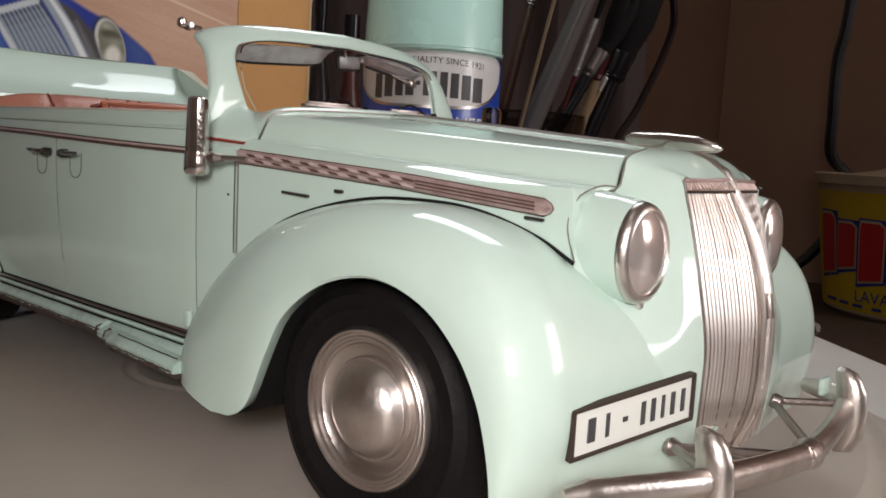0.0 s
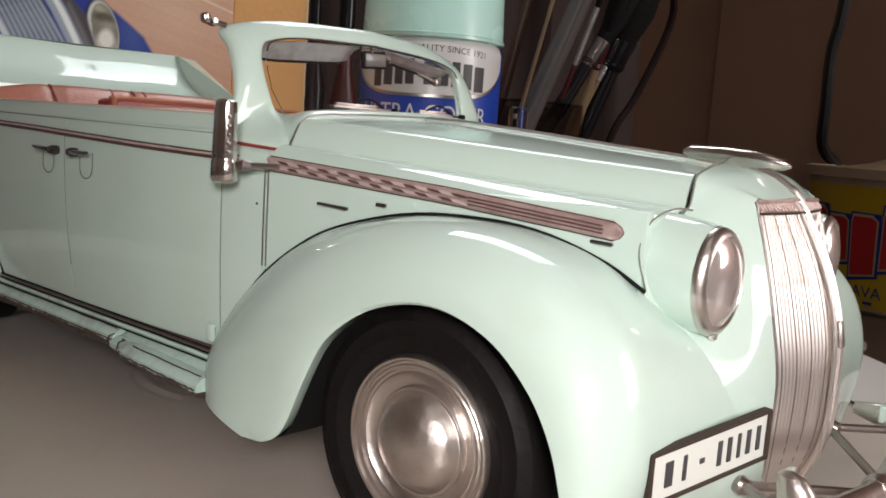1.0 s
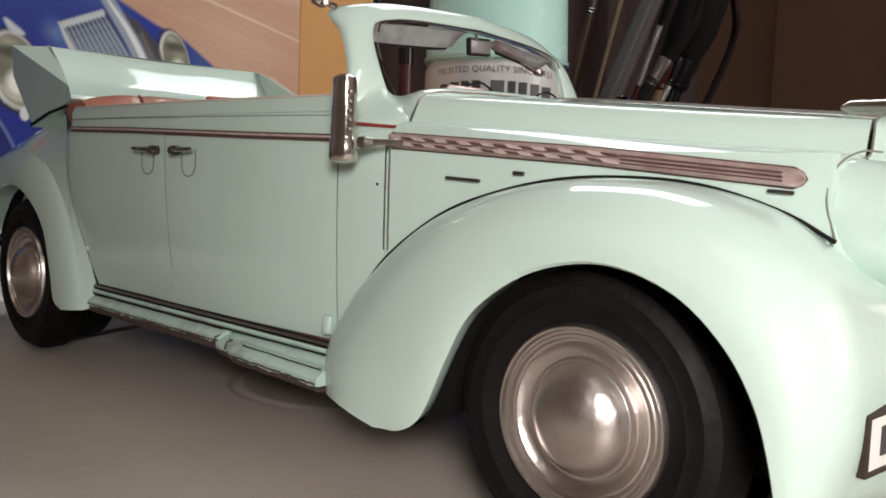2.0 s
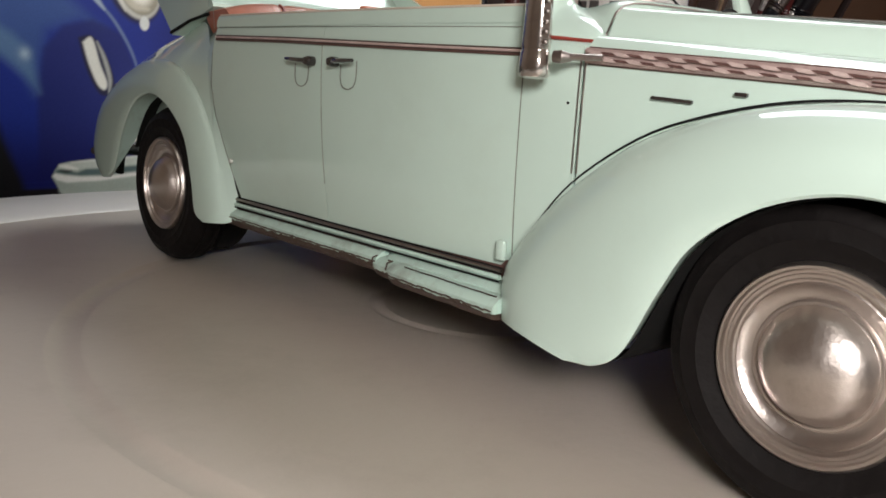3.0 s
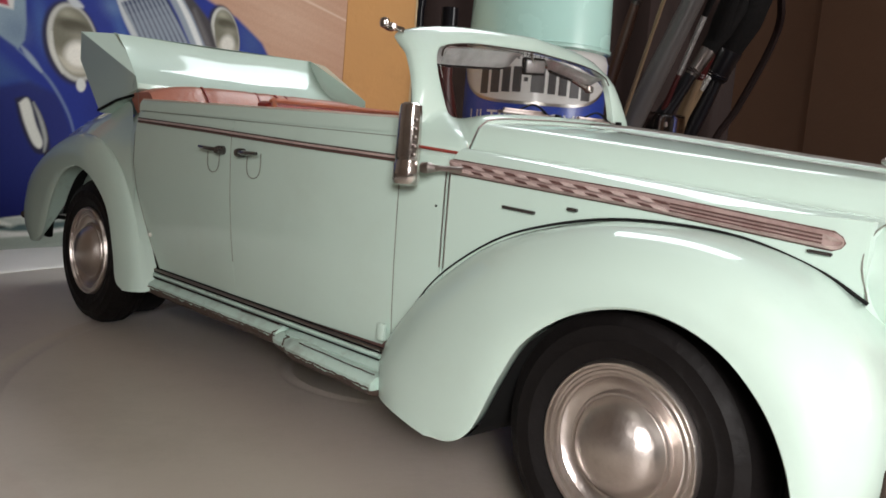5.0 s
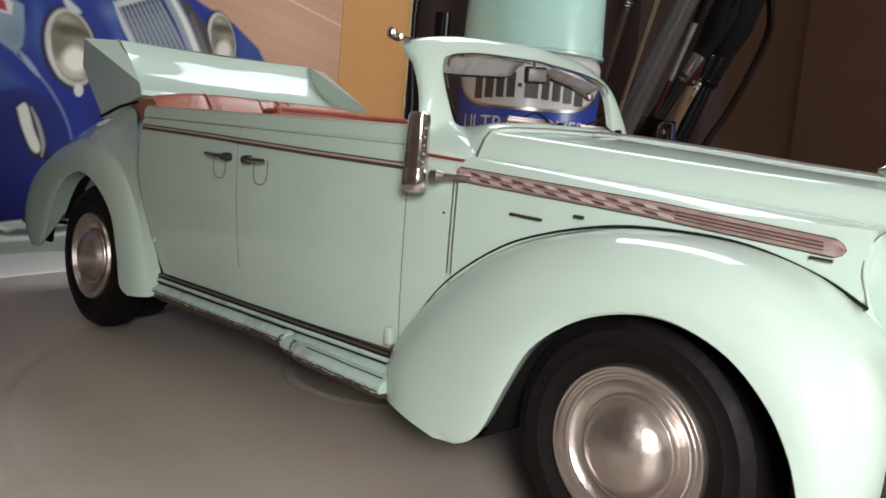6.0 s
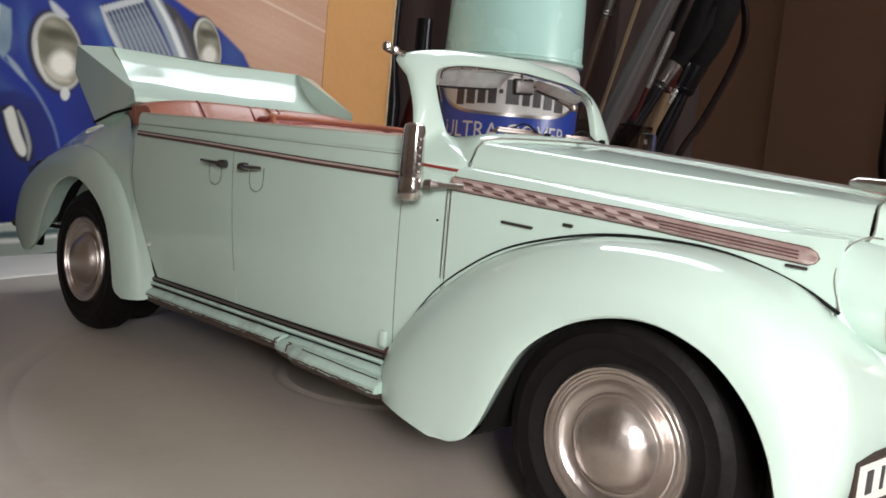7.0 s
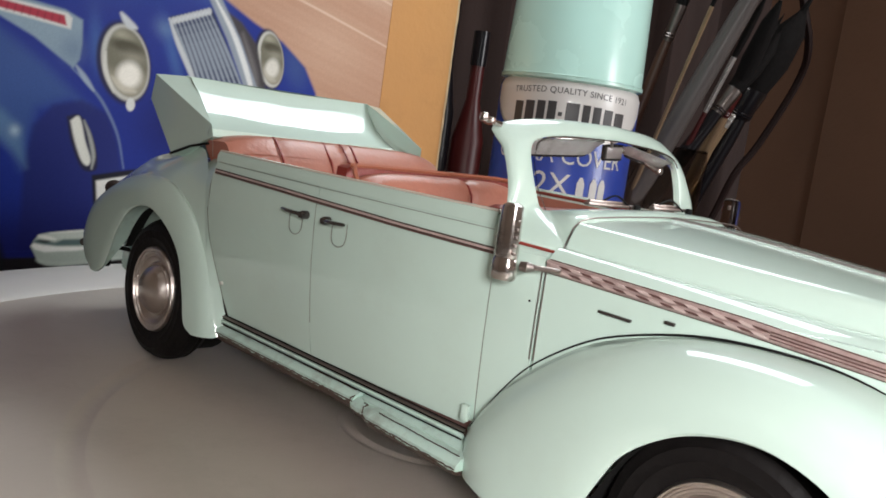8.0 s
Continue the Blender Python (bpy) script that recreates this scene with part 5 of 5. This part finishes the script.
both("board_underside", board_edge(-2.67, -1.54, 0.772, 0.768, 0.248), BARE)
both("broken_step_edge", board_edge(-1.56, -1.43, 0.79, 0.797, 0.243, 14, 4.0), BARE)
both("board_step_edge", board_edge(-1.45, -0.925, 0.812, 0.834, 0.236, 24, 5.0), BARE)
for z, r, out, mat in ((0.359, 0.0022, 0.0, DARK), (0.3515, 0.0058, 0.003, DULL), (0.343, 0.0026, 0.005, DARK), (0.331, 0.0085, 0.007, MINT_WORN), (0.32, 0.0026, 0.012, DARK)):
    both("sill_strip", tube([(x, -0.738 - out + 0.012 * (x + 2.6) / 1.6, z) for x in (-2.67, -2.1, -1.6, -0.985)], r, 6), mat)
part("underbody", block((-1.7, 0, 0.33), (4.3, 1.16, 0.16), 0.03), UNDER, car)
part("engine_pan", block((-0.05, 0, 0.4), (0.9, 0.96, 0.36), 0.05), UNDER, car)
part("rear_pan", block((-3.2, 0, 0.4), (1.2, 0.96, 0.36), 0.05), UNDER, car)
part("chassis_rail", block((-1.7, 0, 0.24), (3.6, 0.5, 0.08), 0.02), UNDER, car)
both("sill_closing", block((-1.75, -0.66, 0.34), (1.9, 0.08, 0.1), 0.01), TRIM_DARK)

# ---- rear body and folded top ----
rows = []
for x, z in ((-2.722, 1.115), (-2.9, 1.105), (-3.1, 1.06), (-3.4, 1.0), (-3.7, 0.92), (-3.95, 0.76), (-4.12, 0.56), (-4.18, 0.4), (-4.18, 0.28)):
    w = curve_at(WIDE, x)
    row = []
    e = curve_at([(-3.4, 0.42), (-3.1, 0.36), (-2.9, 0.24), (-2.7, 0.16)], x)
    for k in range(33):
        a = math.pi * k / 32
        c, s = math.cos(a), math.sin(a)
        row.append((x, -w * math.copysign(abs(c) ** e, c), 0.3 + (z - 0.3) * abs(s) ** e))
    rows.append(row)
part("rear_body", loft(rows), MINT, car)
C, T, M, A, A2, BT, R = (-3.44, -0.762, 1.432), (-3.4, -0.594, 1.444), (-3.17, -0.645, 1.345), (-2.935, -0.7, 1.222), (-2.925, -0.692, 1.165), (-3.2, -0.755, 1.035), (-3.6, -0.7, 1.3)


def top_cover():
    near = [C, T, M, A, A2, BT, R]
    upper = spline([A, M, (-3.36, -0.605, 1.436), (-3.4, -0.56, 1.444), (-3.405, 0.0, 1.436)], 40)
    lower = spline([(-2.925, -0.692, 1.165), (-3.01, -0.67, 1.175), (-3.08, -0.63, 1.19), (-3.11, -0.56, 1.195), (-3.12, 0.0, 1.19)], 40)
    half = []
    for u, w in zip(upper, lower):
        row = [u.lerp(w, f) + Vector((-0.03, 0, -0.032)) * math.sin(math.pi * f ** 0.9) for f in (0, 0.04, 0.14, 0.25, 0.36, 0.47, 0.58, 0.69, 0.8, 0.9, 1)]
        row[2:-1] = [p + Vector((0.6, 0, 0.8)) * 0.0046 * noise.noise((p.y * 3.4, p.z * 13, 3)) for p in row[2:-1]]
        half.append(row + [w + Vector((0.02, 0, -0.1))])
    front = loft(half + [[Vector((p.x, -p.y, p.z)) for p in row] for row in half[-2::-1]])
    pts = near + [(x, -y, z) for x, y, z in near]
    n = len(near)
    ends = [(0, 1, 2, 3), (0, 3, 4, 5, 6), (n, n + 3, n + 2, n + 1), (n, n + 6, n + 5, n + 4, n + 3)]
    rest = [(0, n, n + 1, 1), (6, n + 6, n, 0), (5, n + 5, n + 6, 6), (4, n + 4, n + 5, 5)]
    return join(front, (pts, ends + rest))


part("folded_top_cover", top_cover(), MINT, car, "glossy mint cover over the folded top", sharp=28)
both("cover_gap", tube([(-2.93, -0.71, 1.13), (-3.05, -0.74, 1.1), (-3.2, -0.765, 1.045)], 0.007, 6), DARK)

# ---- inside ----
part("cabin_floor", block((-1.9, 0, 0.5), (2.0, 1.3, 0.04), 0.01), RED, car)
both("door_lining", thick([[(x, side_y(x, 1.0) + 0.055, z) for x in (-2.7, -1.9, -1.4, -1.0)] for z in (0.5, 0.8, 1.085)], (0, 0.02, 0)), LEATHER)


def cushion(x0, x1, z0, z1, half, lean, pleats, n=40):
    """An upholstered seat back with soft edges and sewn pleats."""
    rows = []
    for k in range(n + 1):
        y = -half + 2 * half * k / n
        e = 1 - abs(y / half) ** 6
        sew = min([1.0] + [abs(y - p) / 0.02 for p in pleats])
        d = 0.02 * (1 - sew)
        h = z1 - 0.05 * (1 - e)
        rows.append([(x0, y, z0), (x0 - lean * 0.5, y, (z0 + h) / 2), (x0 - lean + 0.015 - d, y, h - 0.05), (x0 - lean - 0.02, y, h - 0.012 - d), (x0 - lean - 0.05, y, h - d * 0.6), (x1 - lean + 0.02, y, h - 0.008), (x1 - lean, y, h - 0.04), (x1, y, z0)])
    return loft(rows, cap=True)


front_seat = part("front_seat", cushion(-1.86, -1.98, 0.52, 1.132, 0.53, 0.1, (0.14, 0.16)), LEATHER, car, "red brown leather front seat back")
part("seat_shell", thick([[(-2.035, y, z) for y, z in ((-0.55, 0.6), (-0.55, 1.08), (-0.545, 1.135), (-0.52, 1.146), (0.0, 1.145), (0.5, 1.14), (0.55, 1.115), (0.55, 0.6))], [(-1.99, y, 0.6) for y in (-0.55, -0.4, -0.3, -0.2, 0.0, 0.2, 0.4, 0.55)]], (-0.07, 0, 0)), RED, front_seat)
part("seat_piping", tube(spline([(-1.9, -0.535, 0.95), (-1.96, -0.54, 1.08), (-2.01, -0.525, 1.138), (-2.03, -0.48, 1.15), (-2.03, 0.0, 1.149), (-2.03, 0.46, 1.144), (-2.01, 0.53, 1.118), (-1.95, 0.54, 1.0)], 40), 0.011, 6), PIPING, front_seat, "tan piping round the seat back")
rear_seat = part("rear_seat", cushion(-2.64, -2.86, 0.98, 1.2, 0.69, 0.13, (-0.42, -0.12, 0.0, 0.06)), LEATHER, car, "pleated red brown leather rear seat")
for y in (-0.42, -0.12, 0.0, 0.06):
    part("pleat", tube([(-2.66, y, 1.0), (-2.706, y, 1.1), (-2.754, y, 1.148), (-2.788, y, 1.182), (-2.82, y, 1.196)], 0.006, 5), RED, rear_seat)
part("pleat", tube([(-1.875, 0.15, 0.6), (-1.912, 0.15, 0.83), (-1.944, 0.15, 1.062), (-1.978, 0.15, 1.104), (-2.0, 0.15, 1.112)], 0.006, 5), RED, front_seat)
part("seat_piping", tube([(-2.845, -0.66 + 1.32 * k / 16, 1.192 - 0.045 * abs(k / 8 - 1) ** 6) for k in range(17)], 0.008, 6), PIPING, rear_seat)
part("seat_cushion", block((-1.6, 0, 0.68), (0.5, 1.16, 0.16), 0.05), LEATHER, car)
part("seat_cushion", block((-2.45, 0, 0.68), (0.5, 1.2, 0.16), 0.05), LEATHER, car)
part("dashboard", block((-1.1, 0, 1.04), (0.12, 1.22, 0.16), 0.03), RED, car)
part("steering_wheel", tube([(-1.42 + 0.12 * math.cos(a), 0.3 + 0.17 * math.sin(a), 0.98 + 0.07 * math.cos(a)) for a in [2 * math.pi * k / 24 for k in range(24)]], 0.012, 6, ring=True), DARK, car)

# ---- windscreen ----
def rake(z):
    """The glass plane: where it stands along the car at a height."""
    return -0.976 - 0.34 * (z - 1.124)


def along(keys, counts):
    """Points along a curve through keys, with so many steps between each pair."""
    line = spline(keys, 1 + 12 * (len(keys) - 1))
    out = []
    for i, n in enumerate(counts):
        seg = line[12 * i : 12 * i + 13]
        out += [Vector(seg[0]).lerp(seg[12], 0) if k == 0 else seg[int(12 * k / n)].lerp(seg[min(12, int(12 * k / n) + 1)], 12 * k / n - int(12 * k / n)) for k in range(n)]
    return out + [line[-1]]


STEPS = (6, 4, 3, 2, 4, 3, 4, 4, 4, 4, 6)
seam_side = [(-0.778, 0.0, 1.147), (-0.778, -0.32, 1.139), (-0.78, -0.548, 1.119), (-0.782, -0.611, 1.037)]
OUTLINE = seam_side + [(-0.785, -0.645, 1.021), (-0.985, -0.708, 1.035), (-0.994, -0.675, 1.12), (-1.03, -0.648, 1.22), (-1.088, -0.632, 1.32), (-1.165, -0.615, 1.392), (-1.148, -0.42, 1.434), (-1.112, 0.0, 1.447)]
OPENING = [(0.0, 1.135), (-0.3, 1.13), (-0.42, 1.127), (-0.485, 1.126), (-0.512, 1.134), (-0.523, 1.155), (-0.53, 1.2), (-0.536, 1.27), (-0.53, 1.328), (-0.49, 1.366), (-0.34, 1.39), (0.0, 1.402)]
o_line = along(OUTLINE[:4], STEPS[:3])[:-1] + along(OUTLINE[3:6], STEPS[3:5])[:-1] + along(OUTLINE[5:], STEPS[5:])
i_line = along([(rake(z), y, z) for y, z in OPENING], STEPS)
rows = []
for o, i in zip(o_line, i_line):
    low = min(1.0, max(0.0, (1.16 - o.z) / 0.1))
    side = min(1.0, abs(o.y) / 0.6) ** 3
    out = Vector((0.55 - 0.3 * low, -0.55 * side, 0.85 - 0.45 * side * (1 - low)))
    row = [o + Vector((0, 0.012 * side, -0.03 * low - 0.012)), o]
    for f, h in ((0.06, 0.012), (0.2, 0.024), (0.4, 0.028), (0.6, 0.026), (0.8, 0.019), (0.92, 0.012), (0.985, 0.006)):
        row.append(o.lerp(i, f) + out * h * (1 - 0.55 * low))
    row += [i, i + Vector((-0.03, 0, -0.012 * low)), o.lerp(i, 0.5) + Vector((-0.02, 0, -0.04 * low - 0.02))]
    rows.append(row)
half = loft(rows, ring=True)
def skew(shape):
    """The far half of the screen, which the builder glued on a little askew."""
    return [(p[0] - 0.1 * max(0.0, p[1]), p[1] * 0.97, p[2]) for p in shape[0]], shape[1]


screen = part("windscreen_frame", join(half, skew(flip(half))), MINT, car, sharp=55)
both("hood_rear_seam", tube([p + Vector((0.006, 0, 0.002)) for p in o_line[:16]], 0.0028, 5), DULL)
foot_edge = [Vector((-0.785, -0.645, 1.021)).lerp(Vector((-0.985, -0.708, 1.035)), k / 6) for k in range(7)]
both("cowl_ledge", thick([[(p.x, side_y(p.x, 0.995), 0.995) for p in foot_edge], [(p.x, (p.y + side_y(p.x, 1.0)) / 2 - 0.006, 1.008) for p in foot_edge], [(p.x, p.y + 0.004, p.z - 0.009) for p in foot_edge]], (0, 0.02, -0.01)), MINT)
both("red_cowl_edge", tube([p + Vector((0, -0.004, -0.006)) for p in foot_edge], 0.0055, 6), RED)
part("rubber_seal", skew(tube([(rake(p.z) + 0.008, p.y, p.z) for p in [*i_line[30:], *(Vector((q.x, -q.y, q.z)) for q in i_line[-2:29:-1])]], 0.003, 5)), UNDER, screen)
pane = part("windscreen_glass", skew(thick([[(rake(z) - 0.01, y * w, z) for y in (-1, -0.5, 0, 0.5, 1)] for z, w in ((1.1, 0.48), (1.2, 0.525), (1.3, 0.53), (1.36, 0.48), (1.39, 0.3))], (0.003, 0, 0.002))), GLASS, screen, "clear windscreen pane")
pane.visible_shadow = False
def visor(y0, y1, z0, z1, h):
    """A thin rounded flap hanging under the screen's top edge."""
    rows = []
    for k in range(13):
        f = k / 12
        e = (1 - abs(2 * f - 1) ** 8) ** 0.5
        y, z = y0 + (y1 - y0) * f, z0 + (z1 - z0) * f
        rows.append([(-1.085, y, z), (-1.092, y, z + 0.006), (-1.1, y, z), (-1.125, y, z - h * 0.6 * e), (-1.135, y, z - h * e - 0.002), (-1.122, y, z - h * e), (-1.105, y, z - h * 0.5 * e)])
    return loft(rows, ring=True, cap=True)


for y0, y1, z0, z1, h in ((-0.52, -0.05, 1.36, 1.392, 0.056), (0.12, 0.46, 1.388, 1.345, 0.03)):
    flap = part("visor", visor(y0, y1, z0, z1, h), SILVER, screen, "silver sun visor")
    part("visor_edge", tube([(-1.132, y0 + 0.01 + (y1 - y0 - 0.02) * k / 8, z0 + (z1 - z0) * k / 8 - h * (1 - abs(k / 4 - 1) ** 8) ** 0.5 - 0.002) for k in range(9)], 0.008, 6), DARK, flap)
part("visor_arm", tube([(-1.13, 0.1, 1.38), (-1.135, 0.28, 1.345), (-1.13, 0.44, 1.3)], 0.012, 8), CHROME, screen)
part("visor_clip", block((-1.13, 0.43, 1.305), (0.03, 0.05, 0.03), 0.008, (0, 0, 20)), DULL, screen)
mirror = part("inside_mirror", block((-1.12, 0.052, 1.356), (0.02, 0.125, 0.066), 0.009, (4, 0, 0), 3), DARK, screen, "small rounded grey mirror")
part("mirror_glass", block((-1.1095, 0.052, 1.356), (0.006, 0.107, 0.048), 0.003, (4, 0, 0)), GREY_HANDLE, mirror)
part("mirror_stem", tube([(-1.11, 0.03, 1.37), (-1.105, 0.02, 1.41)], 0.006, 6), DULL, screen)
for side in (-1,):
    part("corner_latch", join(lathe([(0.0, -0.022), (0.012, -0.02), (0.016, 0.0), (0.012, 0.02), (0.0, 0.022)], (-1.145, side * 0.655, 1.406), "x", 10), lathe([(0.0, -0.02), (0.014, -0.014), (0.018, 0.0), (0.014, 0.014), (0.0, 0.02)], (-1.152, side * 0.678, 1.416), "z", 10), tube([(-1.12, side * 0.62, 1.398), (-1.152, side * 0.682, 1.412)], 0.01, 6)), CHROME, screen)
for y0, y1 in ((-0.31, -0.02), (0.12, 0.36)):
    p = part("wiper", join(block((-0.93, (y0 + y1) / 2, 1.164), (0.03, y1 - y0, 0.012), 0.004, (0, 0, -4)), block((-0.937, (y0 + y1) / 2 - 0.02, 1.173), (0.014, (y1 - y0) * 0.7, 0.014), 0.004, (0, 0, -6))), DULL, screen)
    part("wiper_arm", tube(spline([(-0.91, y1 - 0.05, 1.16), (-0.93, y1 - 0.12, 1.2), (-0.94, y1 - 0.2, 1.174)], 10), 0.004, 5), DARK, p)
    part("wiper_pivot", lathe([(0, 0.03), (0.012, 0.028), (0.016, 0.0)], (-0.9, y1 - 0.02, 1.145), "z", 10), DARK, p)


# ---- turn signal posts ----
def signal():
    rows = []
    for z, s in ((0.905, 0.5), (0.91, 0.9), (0.92, 1.05), (0.97, 1.0), (0.976, 0.92), (0.984, 0.92), (0.99, 0.96), (1.13, 0.86), (1.148, 0.8), (1.156, 0.5)):
        rows.append([(-0.872 + 0.046 * s * math.cos(a) * (1 + 0.03 * math.cos(8 * a)), -0.782 + 0.035 * s * math.sin(a), z) for a in [2 * math.pi * k / 32 for k in range(32)]])
    return loft(rows, ring=True, cap=True)


post = part("signal_post", signal(), CHROME, car, "ribbed chrome turn signal post")
part("signal_arm", join(tube([(-0.81, -0.775, 0.965), (-0.79, -0.77, 0.965), (-0.775, -0.745, 0.965)], [0.016, 0.018, 0.01], 10), tube([(-0.8, -0.765, 0.966), (-0.7, -0.712, 0.968)], [0.01, 0.008], 8)), DULL, post)
part("signal_back", block((-0.898, -0.748, 1.03), (0.034, 0.03, 0.22), 0.006), DULL, post)
for k in range(5):
    part("rivet", block((-0.826, -0.8, 1.0 + 0.026 * k), (0.012, 0.012, 0.01), 0.003), DULL, post)
far_post = part("signal_post", block((-0.93, 0.75, 1.09), (0.07, 0.1, 0.28), 0.022, (0, 0, 20), 3), SMOKED, car, "smoky clear turn signal post")
part("signal_bolt", lathe([(0.0, -0.012), (0.008, -0.01), (0.01, 0.0), (0.008, 0.01), (0.0, 0.012)], (-0.9, 0.75, 1.1), "z", 12), DULL, far_post)
part("signal_bolt", lathe([(0.0, -0.012), (0.008, -0.008), (0.008, 0.008), (0.0, 0.012)], (-0.93, 0.73, 1.19), "z", 10), DULL, far_post)
part("wing_marker", lathe([(0.0, -0.02), (0.022, -0.018), (0.026, 0.0), (0.02, 0.03), (0.0, 0.034)], (0.515, 0.885, 0.462), "y", 14), SMOKED, car, "small clear marker lamp on the wing")
